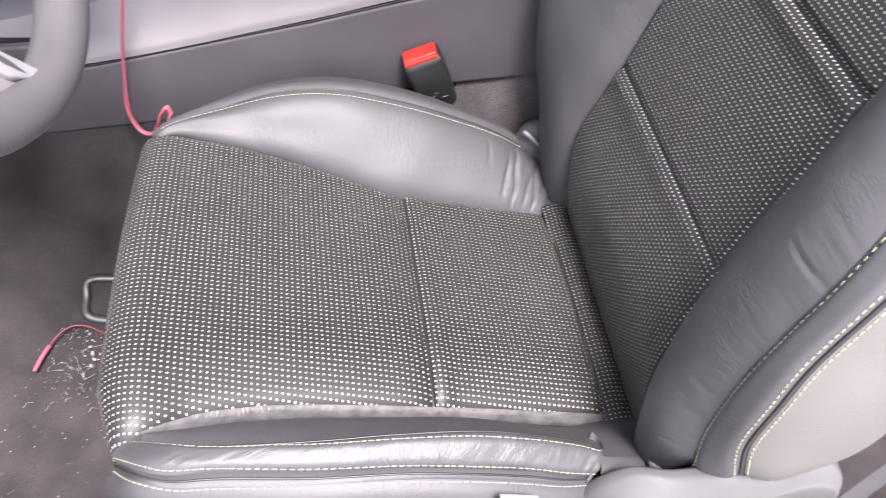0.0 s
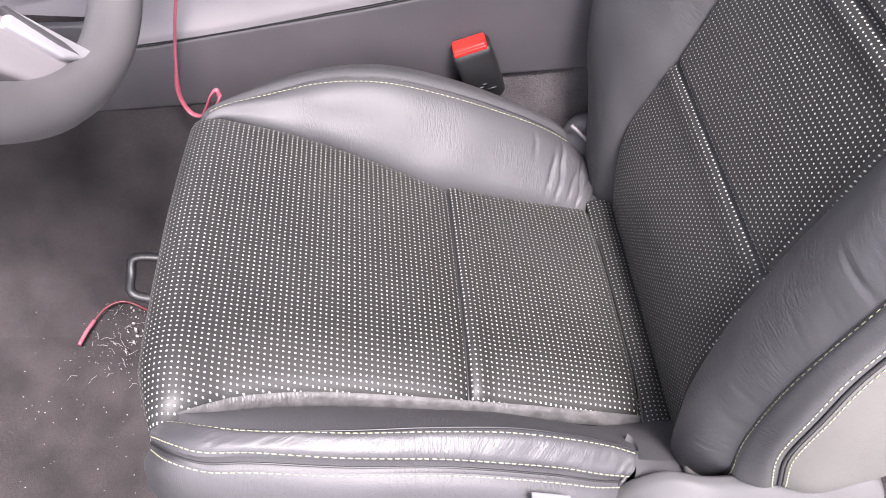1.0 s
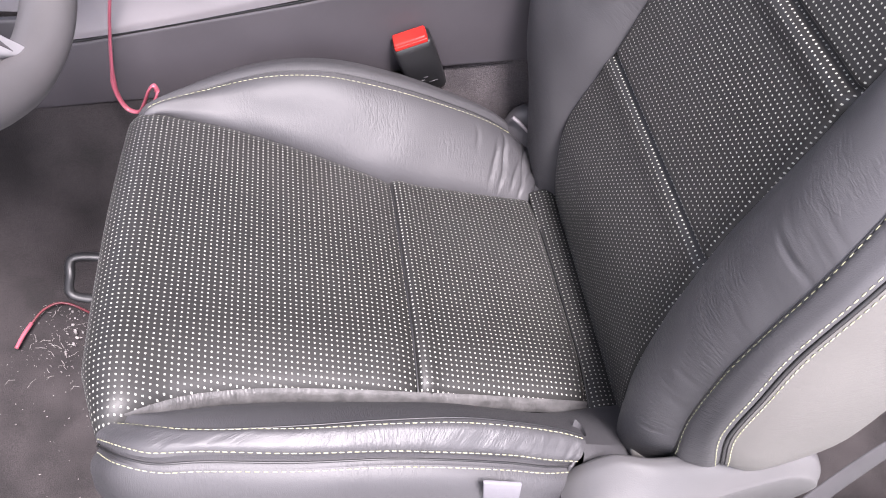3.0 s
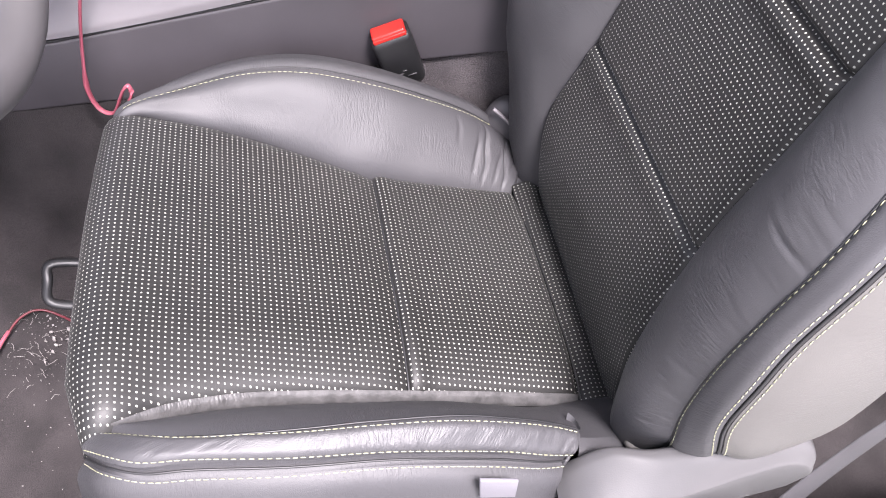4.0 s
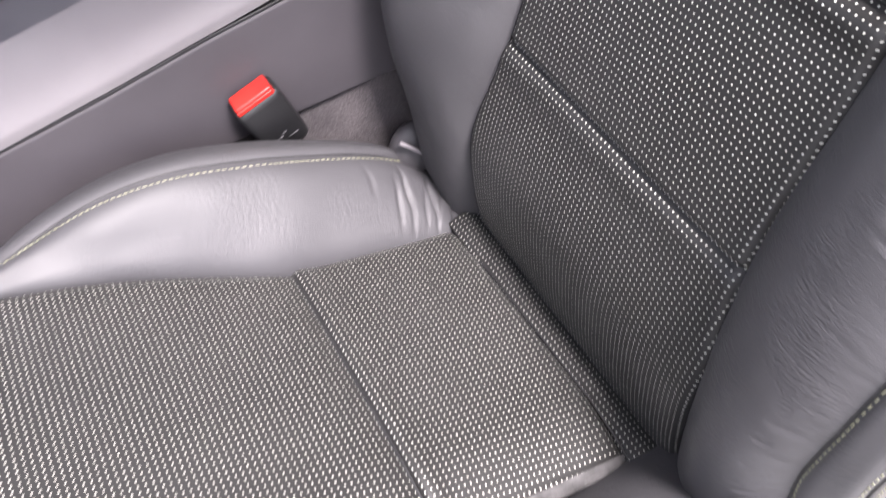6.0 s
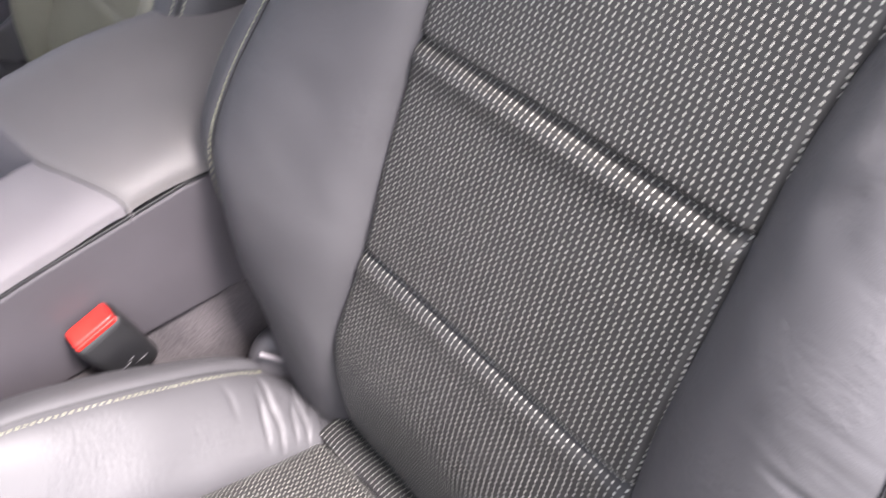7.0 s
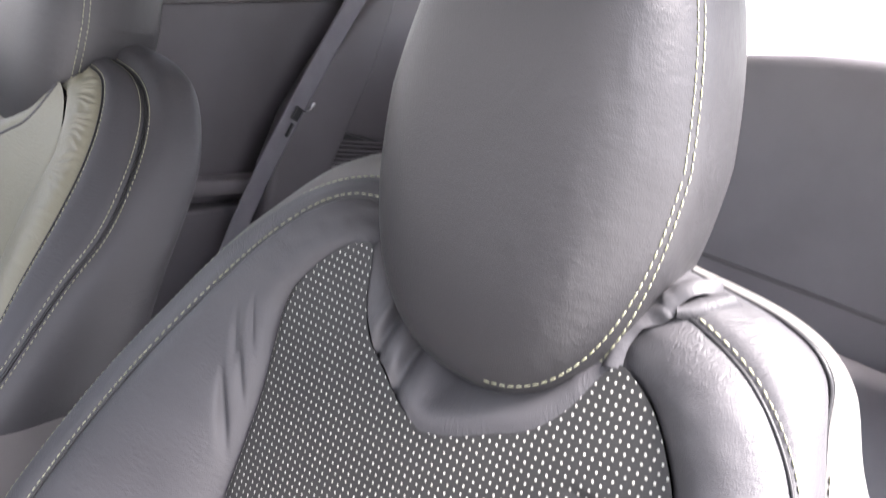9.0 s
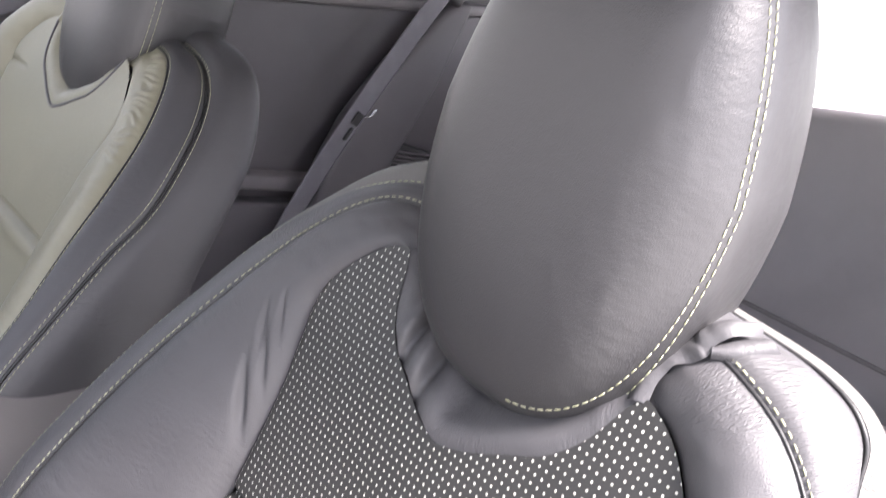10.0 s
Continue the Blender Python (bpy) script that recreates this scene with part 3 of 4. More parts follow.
            outer_row = [(0.235, 0.285, 0.36), (0.216, 0.298, 0.41), (0.198, 0.308, 0.48), (0.174, 0.308, 0.56), (0.192, 0.307, 0.62), (0.231, 0.300, 0.68), (0.275, 0.289, 0.74),
                         (0.318, 0.278, 0.79), (0.350, 0.258, 0.838), (0.375, 0.232, 0.874), (0.393, 0.200, 0.904), (0.404, 0.155, 0.924), (0.408, 0.092, 0.932)]
        else:
            ridge_row = [(0.215, 0.250, 0.35), (0.200, 0.270, 0.404), (0.197, 0.270, 0.45), (0.197, 0.277, 0.52), (0.208, 0.281, 0.58), (0.230, 0.281, 0.65), (0.272, 0.259, 0.72),
                         (0.300, 0.246, 0.785), (0.324, 0.234, 0.84), (0.345, 0.214, 0.885), (0.360, 0.180, 0.918), (0.370, 0.140, 0.934), (0.382, 0.092, 0.940)]
            outer_row = [(0.235, 0.285, 0.40), (0.215, 0.302, 0.44), (0.203, 0.306, 0.485), (0.205, 0.310, 0.54), (0.214, 0.309, 0.59), (0.238, 0.307, 0.655), (0.284, 0.288, 0.725),
                         (0.332, 0.256, 0.79), (0.370, 0.226, 0.85), (0.388, 0.208, 0.897), (0.393, 0.199, 0.928), (0.400, 0.168, 0.943), (0.412, 0.100, 0.947)]
        rear_row = [(0.33, 0.280, REAR_LOW[side][0]), (0.33, 0.292, REAR_LOW[side][1]), (0.33, 0.300, REAR_LOW[side][2]), (0.335, 0.304, 0.56), (0.345, 0.305, 0.62), (0.365, 0.300, 0.68), (0.385, 0.290, 0.74),
                    (0.410, 0.274, 0.79), (0.435, 0.254, 0.838), (0.452, 0.226, 0.88), (0.460, 0.194, 0.918), (0.462, 0.154, 0.935), (0.460, 0.097, 0.940)]
        ridge = [(x, side * y, z) for x, y, z in ridge_row]
        outer = [(x, side * y, z) for x, y, z in outer_row]
        outer2 = [(x + 0.0042, y + side * 0.002, z + 0.001) for x, y, z in outer]
        drop = [0, 0, 0, 0, 0, 0, 0, 0.3, 0.7, 1, 1, 1, 1] if side < 0 else [0] * 13
        rear = [(x - 0.014 * k, side * (y - 0.006 * k), z - 0.040 * k) for (x, y, z), k in zip(rear_row, drop)]
        def folds(u, v, side=side):
            w = 0.0008 * noise.noise(Vector((u * 30 + side, v * 4, 1)))
            w -= 0.004 * max(0.0, noise.noise(Vector((u * 130 + 9 * side, v * 3.0 + u * 9, 4)))) * math.exp(-((v - 0.84) / 0.16) ** 2) * (1.0 if side < 0 else 0.3) * min(1.0, max(0.0, (0.72 - u) * 6)) * max(0.0, 0.4 + noise.noise(Vector((u * 14, 3, 7))))
            if side > 0 and mirrored:
                # gathers along the shoulder seam
                w -= 0.0026 * abs(math.sin(u * 150 + 5 * noise.noise(Vector((u * 20, v * 2, 6))))) * math.exp(-((v - 0.72) / 0.2) ** 2) * min(1.0, max(0.0, (u - 0.55) * 8))
            elif side > 0:
                for c, mid_v, k in ((0.525, 0.16, 0.8), (0.550, 0.24, 1.1), (0.585, 0.20, 1.2), (0.610, 0.34, 1.0), (0.64, 0.24, 0.8)):
                    w -= 0.0038 * k * math.exp(-((v - mid_v - 3.2 * (u - c)) / 0.035) ** 2) * math.exp(-((u - c) / 0.026) ** 2)
            else:
                for c, k in ((0.53, 0.7), (0.575, 1.0), (0.615, 0.8), (0.655, 0.4)):
                    w -= 0.0034 * k * math.exp(-((u - c - 0.10 * (v - 0.5)) / 0.013) ** 2) * math.exp(-((v - 0.6) / 0.22) ** 2)
            return w
        out = (-1, -0.3 * side, 0.2)
        swell = 1.0 if side > 0 else 1.3
        # near panel: real creases, and a paler leather standing in for door light
        panel(word + "_back_bolster_inner", edge, ridge, out, lambda u: (0.022 - 0.012 * u) * (1 - u ** 10) * swell, M_CREASED if side < 0 and not mirrored else inner, seat, nu=380, nv=60, edge=4 if side > 0 else 2.2, dent=folds)
        outer_panel = panel(word + "_back_bolster_outer", ridge, outer, (-1, 0.8 * side, 0.2), 0.006, M_CREASED if side < 0 else M_LEATHER, seat, nu=120)
        panel("seam_band", outer, outer2, (-1, 0.8 * side, 0.2), -0.002, M_LEATHER, seat, nv=4)
        side_panel = panel(word + "_back_side", outer2, rear, (0.1, 1.0 * side, 0.3), 0.014, side_cover, seat, nu=120)
        groove([(x - 0.001, y, z) for x, y, z in ridge], seat)
        groove([tuple((Vector(a) + Vector(b)) / 2) for a, b in zip(outer, outer2)], seat, 0.0014)
        stitches("stitching", lambda s: strip_point(ridge, outer, (-1, 0.8 * side, 0.2), 0.006, s, 0.05)[0], M_THREAD, outer_panel, (-0.8, 0.5 * side, 0.3))
        stitches("stitching", lambda s: strip_point(ridge, outer, (-1, 0.8 * side, 0.2), 0.006, s * (0.72 if side < 0 else 1.0), 0.94)[0], M_THREAD, outer_panel, (-0.7, 0.7 * side, 0.3))
        stitches("stitching", lambda s: strip_point(outer2, rear, (0.1, side, 0.3), 0.014, s * (0.72 if side < 0 else 1.0), 0.015)[0], M_THREAD, side_panel, (-0.5, 0.8 * side, 0.3))
        if side > 0:
            rear_far = rear
        else:
            rear_near = rear
    surface("back_shell", lambda u, v: catmull(rear_near, u).lerp(catmull(rear_far, u), v) + Vector((0.03 * math.sin(math.pi * v), 0, 0)), 40, 20, M_DARK, seat)

    # pocket round the headrest
    rim, deep = [], []
    lining = cloth if mirrored else M_LEATHER
    for w in (-0.60, -0.52, -0.42, -0.28, -0.14, 0.0, 0.14, 0.28, 0.42, 0.52, 0.60):
        z = smooth_table(TOP, abs(w))
        rim.append((back_x(z) + 0.001, w * (0.156 if w > 0 else 0.1735), z))
        deep.append((back_x(z) + 0.045, w * 0.15, z + 0.03))
    deep[0], deep[-1] = (0.384, -0.094, 0.939), (0.386, 0.094, 0.924)
    def pocket_fold(u, v):
        return sum(0.0055 * k * math.exp(-((u - c - 0.06 * (v - 0.5)) / w) ** 2) for c, w, k in ((0.60, 0.035, 0.5), (0.665, 0.022, -1.0), (0.72, 0.032, 1.0), (0.775, 0.02, -1.0), (0.83, 0.035, 0.9)))
    panel("headrest_pocket", rim, deep, (-1, 0, 0.6), lambda u: 0.010 * min(1.0, 4 * math.sin(math.pi * u)), lining, seat, nu=120, nv=16, dent=None if mirrored else pocket_fold)
    if mirrored:
        rod("piping", rim, 0.0022, M_DARK, seat, "", 60, 8)
    panel("top_cover", [(0.384, -0.093, 0.938), (0.40, -0.05, 0.928), (0.402, 0.0, 0.925), (0.40, 0.05, 0.922), (0.385, 0.093, 0.923)],
          [(0.446, -0.097, 0.916), (0.460, -0.05, 0.932), (0.468, 0.0, 0.938), (0.466, 0.05, 0.938), (0.460, 0.097, 0.938)], (0, 0, 1), 0.010, M_LEATHER, seat, nu=40)

    # headrest
    lean = Matrix.Rotation(radians(4), 4, "Y")
    mid = Vector((0.388, 0.004, 0.968)) if mirrored else Vector((0.374, -0.008, 1.012))
    def pillow(u, v):
        a, b = math.tau * u, math.pi * (v - 0.5)
        ca, sa = math.cos(a), math.sin(a)
        def pw(c, e):
            return math.copysign(abs(c) ** e, c)
        fat = math.cos(b) ** 0.5
        y = (0.100 if mirrored else 0.1075) * pw(ca, 0.74) * fat
        z = 0.170 * pw(sa, 0.80) * fat
        x = (0.053 if b < 0 else 0.104) * math.sin(b)
        y *= 1 - 0.06 * max(0.0, -z / 0.178) ** 1.6 - 0.25 * max(0.0, z / 0.178)
        p = Vector((x, y, z))
        if b < -0.3:
            p.x -= 0.0010 * max(0.0, noise.noise(Vector((y * 90, z * 60, 3)))) * min(1.0, max(0.0, -y / 0.09)) * min(1.0, (-b - 0.3) * 3)
        return lean @ p + mid
    headrest = surface("headrest", pillow, 200, 110, M_HEAD, seat)
    stitches("stitching", lambda s: pillow(0.25 + 0.475 * s, 0.395 - 0.09 * max(0.0, -math.sin(math.tau * (0.25 + 0.475 * s))) ** 2), M_THREAD, headrest, (-0.8, -0.5, 0.1))
    stitches("stitching", lambda s: pillow(0.25 + 0.42 * s, 0.425), M_THREAD, headrest, (-0.7, -0.7, 0.1))
    for across in (0.385, 0.425):
        stitches("stitching", lambda s: pillow(0.25 - 0.42 * s, across), M_THREAD, headrest, (-0.7, 0.7, 0.1))
    panel("pocket_fold", [(0.356, -0.094, 0.893), (0.366, -0.096, 0.913), (0.374, -0.099, 0.925), (0.378, -0.106, 0.937), (0.381, -0.110, 0.943), (0.385, -0.117, 0.949), (0.394, -0.131, 0.953)],
          [(0.352, -0.108, 0.900), (0.358, -0.107, 0.916), (0.363, -0.113, 0.926), (0.366, -0.122, 0.933), (0.369, -0.123, 0.941), (0.374, -0.129, 0.949), (0.388, -0.137, 0.952)], (-1, -0.4, 0.6), 0.0055, lining, seat, nu=60, nv=14, edge=2, dent=lambda u, v: 0.0015 * noise.noise(Vector((u * 9, v * 2, 5))))
    panel("pocket_fold", [(0.371, -0.121, 0.940), (0.378, -0.129, 0.946), (0.390, -0.136, 0.950)],
          [(0.368, -0.124, 0.934), (0.376, -0.137, 0.937), (0.390, -0.149, 0.947)], (-1, -0.4, 0.8), 0.004, lining, seat, nu=30, nv=12, edge=2)
    for y in (-0.06, 0.06):
        rod("post", [(0.43, y, 0.80), (0.435, y, 0.86), (0.44, y, 0.92)], 0.006, M_CHROME, seat, "", 10)

    if recline:
        swing = Matrix.Translation((0.2, 0, 0.3)) @ Matrix.Rotation(radians(recline), 4, "Y") @ Matrix.Translation((-0.2, 0, -0.3))
        for ob in MADE[first_back:]:
            ob.data.transform(swing)

    # base, lever, handle, tag
    slab("seat_base", [(-0.25, 0.06), (0.33, 0.06), (0.33, 0.24), (0.2, 0.22), (-0.25, 0.29)], -0.235, 0.25, M_DARK, seat, bevel=0.02)
    slab("lower_trim", [(-0.24, 0.15), (0.11, 0.15), (0.12, 0.22), (0.105, 0.295), (0.02, 0.322), (-0.1, 0.325), (-0.22, 0.31)], -0.275, -0.25, M_TRIM, seat, bevel=0.008)
    shield = [(0.113, -0.262, 0.332, 0.322, 0.298), (0.122, -0.262, 0.350, 0.333, 0.300), (0.135, -0.263, 0.366, 0.343, 0.302), (0.155, -0.265, 0.380, 0.352, 0.306), (0.186, -0.276, 0.390, 0.364, 0.308), (0.226, -0.284, 0.412, 0.384, 0.313),
              (0.260, -0.286, 0.428, 0.402, 0.320), (0.288, -0.287, 0.435, 0.412, 0.328), (0.310, -0.288, 0.424, 0.405, 0.336), (0.325, -0.290, 0.396, 0.386, 0.345)]
    def shield_point(u, v):
        x = smooth_table([(k / 9, r[0]) for k, r in enumerate(shield)], u)
        back, top, crest, low = [smooth_table([(r[0], r[c]) for r in shield], x) for c in (1, 2, 3, 4)]
        ring = [(-0.250, low + 0.03), (back + 0.010, top - 0.008), (back, top), (back - 0.012, (2 * top + crest) / 3 + 0.004), (-0.306, crest + 0.003), (-0.308, crest - 0.006), (-0.303, (crest + low) / 2), (-0.295, low + 0.002), (-0.285, low), (-0.262, low)]
        p = catmull([(0.0, y, z) for y, z in ring], v)
        end = max(0.0, (u - 0.93) / 0.07) ** 2
        mid = (top + crest + 2 * low) / 4
        return Vector((x, p.y + (-0.285 - p.y) * 0.35 * end, p.z + (mid - p.z) * 0.15 * end))
    surface("side_shield", shield_point, 90, 60, M_TRIM, seat)
    bm = bmesh.new()
    rim = [shield_point(1.0, k / 30) for k in range(31)]
    hub = bm.verts.new(sum(rim, Vector()) / 31 + Vector((0.004, 0, 0)))
    ring = [bm.verts.new(p) for p in rim]
    for a, b in zip(ring, ring[1:]):
        bm.faces.new((a, b, hub))
    part("shield_end", bm, M_TRIM, seat)
    bm = bmesh.new()
    g = bmesh.ops.create_uvsphere(bm, u_segments=32, v_segments=16, radius=1.0)
    for v in g["verts"]:
        v.co = Vector((0.236 + 0.052 * v.co.x, -0.238 + 0.020 * v.co.y, 0.327 - 0.35 * 0.052 * v.co.x + 0.020 * v.co.z))
    part("hinge_cap", bm, M_SIDE, seat)
    slab("rail_cover", [(-0.28, 0.12), (0.112, 0.12), (0.116, 0.288), (-0.1, 0.300), (-0.28, 0.285)], -0.292, -0.276, M_TRIM, seat, bevel=0.005)
    slab("tag", [(0.032, 0.392), (0.066, 0.384), (0.068, 0.356), (0.036, 0.362)], -0.2845, -0.281, M_WEBBING, seat, bevel=0.001)
    rod("slide_handle", [(-0.27, 0.13, 0.20), (-0.33, 0.13, 0.215), (-0.372, 0.127, 0.22), (-0.376, 0.11, 0.21), (-0.374, 0.095, 0.19), (-0.33, 0.09, 0.185), (-0.27, 0.09, 0.18)], 0.0062, M_BLACK, seat, "", 50, 10, 0.8)
    for y in (-0.2, 0.2):
        slab("rail", [(-0.3, -0.04), (0.36, -0.04), (0.36, 0.06), (-0.3, 0.06)], y - 0.02, y + 0.02, M_BLACK, seat)
    if mirrored:
        for ob in MADE[first_part:]:
            ob.data.transform(Matrix.Diagonal((1, -1, 1, 1)))
            ob.data.flip_normals()
    return seat


shell()
car_seat(M_FABRIC, "black leather car seat with dotted cloth and pale stitching", M_LEATHER, M_SIDE)
other = car_seat(M_PALE, "second car seat in dark leather with plain grey panels", M_PALE, M_LEATHER, 4.0, True)
other.matrix_world = pose(0.0, 0.74, 0.0)

# ---- console, buckle, wires ----
def centre_console():
    console = thing("centre_console", "dark grey plastic centre console between the front seats", "console")
    low = [(-1.0, 0.235), (-0.404, 0.297), (-0.285, 0.312), (0.072, 0.366), (0.174, 0.378), (0.62, 0.40)]
    high = [(-1.0, 0.30), (-0.352, 0.402), (-0.10, 0.461), (0.009, 0.490), (0.148, 0.522), (0.62, 0.54)]
    slab("side_panel", low + [(x, z - 0.006) for x, z in high[::-1]], 0.310, 0.33, M_CONSOLE, console, bevel=0.004)
    slab("edge_rail", [(x, z - 0.0065) for x, z in high] + [(x, z - 0.003) for x, z in high[::-1]], 0.3118, 0.33, M_BLACK, console, bevel=0.001)
    # top deck: rolls over from the side to the flat, with a cross joint
    # one swollen section serves the front deck and the armrest lid behind it; the deck stops half-way across
    section = [(0.0, 0.310, 0.0), (0.05, 0.312, 0.010), (0.15, 0.325, 0.023), (0.30, 0.350, 0.039), (0.42, 0.372, 0.056), (0.58, 0.402, 0.077), (0.74, 0.440, 0.090), (0.84, 0.464, 0.084), (0.92, 0.479, 0.060), (1.0, 0.482, -0.03)]

    def across(v):
        return smooth_table([(a, b) for a, b, c in section], v), smooth_table([(a, c) for a, b, c in section], v)

    def joint_x(y):
        return smooth_table([(0.305, 0.096), (0.35, 0.062), (0.372, 0.043), (0.44, 0.022), (0.49, 0.016)], y)

    def deck(u, v):
        y, h = across(0.42 * min(1.0, v / 0.85))
        fall = max(0.0, (v - 0.85) / 0.15)
        y, h = y + 0.004 * math.sin(0.5 * math.pi * min(1.0, 2 * fall)), h - 0.09 * fall ** 2
        x = -1.0 + (joint_x(min(y, 0.372)) - 0.002 + 1.0) * u
        k = 0.35 + 0.65 * min(1.0, max(0.0, (x + 0.75) / 0.55))
        return Vector((x, y, smooth_table(high, x) + h * k - 0.002 * max(0.0, 1 - (1 - u) * 200)))
    surface("front_deck", deck, 80, 40, M_PLASTIC, console)

    # padded armrest lid: it starts at a slanting joint and rounds off at its rear end
    def lid(u, v):
        y, h = across(v)
        x0 = joint_x(y)
        u = max(0.0, (u - 0.12) / 0.88)
        x = x0 + (0.372 - x0) * math.sin(0.5 * math.pi * u)
        rear = max(0.0, (x - 0.285) / 0.087)
        z = smooth_table(high, x) + h * (0.30 + 0.70 * math.sqrt(max(0.0, 1 - rear ** 2.6))) - 0.10 * rear ** 6
        return Vector((x, y, z - 0.003 * max(0.0, 1 - (x - x0) / 0.003)))

    def lid_face(u, v):
        p = lid(0.0, u)
        return p + Vector((0.004 * v, 0, -0.075 * v * (p.y > 0.372) - 0.01 * v))
    surface("armrest_lid", lid, 80, 48, M_LID, console, "grey beige padded armrest lid")
    surface("lid_front", lid_face, 48, 4, M_PLASTIC, console)
    slab("armrest_base", [(0.11, 0.44), (0.60, 0.46), (0.60, 0.525), (0.34, 0.530), (0.11, 0.515)], 0.335, 0.475, M_CONSOLE, console, bevel=0.01)
    # open tray beside the deck
    slab("tray", [(-1.0, 0.2), (0.0, 0.40), (0.0, 0.472), (-0.10, 0.448), (-1.0, 0.25)], 0.378, 0.56, M_PLASTIC, console, bevel=0.004)
    slab("tray_wall", [(-1.0, 0.2), (0.02, 0.38), (0.02, 0.49), (-0.1, 0.465), (-1.0, 0.3)], 0.56, 0.59, M_PLASTIC, console, bevel=0.006)
    bm = bmesh.new()
    tube_mesh(bm, [Vector((-0.002 + 0.042 * math.cos(a / 24 * math.tau), 0.488 + 0.036 * math.sin(a / 24 * math.tau), 0.483 + 0.008 * math.cos(a / 24 * math.tau))) for a in range(25)], 0.004, 6)
    part("cup_ring", bm, M_DARK, console)
    bm = bmesh.new()
    wall = [[bm.verts.new((-0.002 + r * math.cos(k / 24 * math.tau), 0.488 + 0.86 * r * math.sin(k / 24 * math.tau), z)) for k in range(24)] for r, z in ((0.042, 0.482), (0.039, 0.44), (0.036, 0.40))]
    for a, b in zip(wall, wall[1:]):
        for k in range(24):
            bm.faces.new((a[k], b[k], b[(k + 1) % 24], a[(k + 1) % 24]))
    bm.faces.new(wall[-1])
    part("cup_well", bm, M_BLACK, console)
    slab("pocket_plate", [(-0.80, 0.30), (-0.40, 0.36), (-0.40, 0.432), (-0.80, 0.405)], 0.300, 0.312, M_DARK, console, bevel=0.004)
    rod("bright_strip", [(x, 0.372, smooth_table(high, x) + 0.022) for x in (-0.95, -0.85, -0.75, -0.66, -0.58, -0.52)], 0.0045, M_BLADE, console, "bright metal edge strip", 40, 8)
    return console


def steering_wheel():
    """Rim, hub and spokes, tilted towards the driver, with the lower spoke trimmed in metal."""
    wheel = thing("steering_wheel", "grey steering wheel with bright metal trim on its lower spoke", "steering wheel")
    yaw, tilt = -0.108, 0.497
    n = Vector((math.cos(tilt) * math.cos(yaw), math.cos(tilt) * math.sin(yaw), math.sin(tilt)))
    a = Vector((-math.sin(yaw), math.cos(yaw), 0))
    b = n.cross(a)
    place = Matrix(((a.x, b.x, n.x, -0.398), (a.y, b.y, n.y, -0.001), (a.z, b.z, n.z, 0.771), (0, 0, 0, 1)))
    first = len(MADE)
    bm = bmesh.new()
    rings = []
    for i in range(96):
        t = i / 96 * math.tau
        rings.append([bm.verts.new(((0.184 + 0.021 * math.cos(k / 16 * math.tau)) * math.cos(t), (0.184 + 0.021 * math.cos(k / 16 * math.tau)) * math.sin(t), 0.0225 * math.sin(k / 16 * math.tau))) for k in range(16)])
    for i in range(96):
        for k in range(16):
            bm.faces.new((rings[i][k], rings[(i + 1) % 96][k], rings[(i + 1) % 96][(k + 1) % 16], rings[i][(k + 1) % 16]))
    part("rim", bm, M_GRIP, wheel)
    slab("hub", [(0.075 * math.cos(k / 20 * math.tau), 0.07 * math.sin(k / 20 * math.tau)) for k in range(20)], -0.04, 0.012, M_PLASTIC, wheel, axis="z", bevel=0.012)
    for side in (1, -1):
        slab("spoke", [(side * x, y) for x, y in ((0.06, 0.03), (0.178, 0.02), (0.178, -0.03), (0.06, -0.035))], -0.022, -0.004, M_PLASTIC, wheel, axis="z", bevel=0.006)
    lower = slab("lower_spoke", [(-0.062, -0.055), (-0.058, -0.098), (-0.038, -0.147), (-0.020, -0.188), (-0.012, -0.200), (-0.045, -0.192), (-0.064, -0.172), (-0.078, -0.152), (-0.108, -0.108), (-0.10, -0.05)], -0.020, 0.006, M_PLASTIC, wheel, axis="z", bevel=0.007, segments=4)
    slab("trim_blade", [(-0.072, -0.104), (-0.056, -0.100), (-0.030, -0.146), (-0.017, -0.168), (-0.0155, -0.174), (-0.026, -0.170), (-0.048, -0.152)], 0.000, 0.0125, M_BLADE, lower, axis="z", bevel=0.003, label="pale bright metal trim blade")
    slab("slot", [(-0.0655, -0.094), (-0.060, -0.096), (-0.038, -0.144), (-0.034, -0.160), (-0.045, -0.142)], 0.006, 0.0135, M_DARK, lower, axis="z", bevel=0.001)
    rod("column", [(0, 0, -0.03), (0, -0.002, -0.3), (0, -0.004, -0.62)], 0.035, M_DARK, wheel, "", 10, 16)
    for ob in MADE[first:]:
        ob.data.transform(place)
    return wheel


def tunnel():
    """Carpeted hump under the console."""
    def f(u, v):
        x = -1.2 + 2.2 * u
        prof = [(0.0, 0.13, -0.012), (0.15, 0.20, 0.006), (0.3, 0.255, 0.035), (0.5, 0.288, 0.12), (0.75, 0.308, 0.28), (1.0, 0.335, 0.42)]
        y = smooth_table([(a, b) for a, b, c in prof], v)
        z = smooth_table([(a, c) for a, b, c in prof], v)
        return Vector((x, y + 0.004 * noise.noise(Vector((x * 9, z * 9, 0))), z))
    ob = surface("tunnel_carpet", f, 120, 30, M_CARPET, None)
    def rear(u, v):
        p = f(0.53 + 0.36 * u, 0.42 + 0.56 * v)
        return p + Vector((0, -0.004, 0.001))
    tagged(surface("rear_carpet", rear, 40, 24, M_TUNNEL, None), "worn pinkish grey carpet beside the belt buckle", "carpet", "", "structure")
    tagged(ob, "dusty brownish grey carpet on the centre tunnel", "carpet", "", "structure")


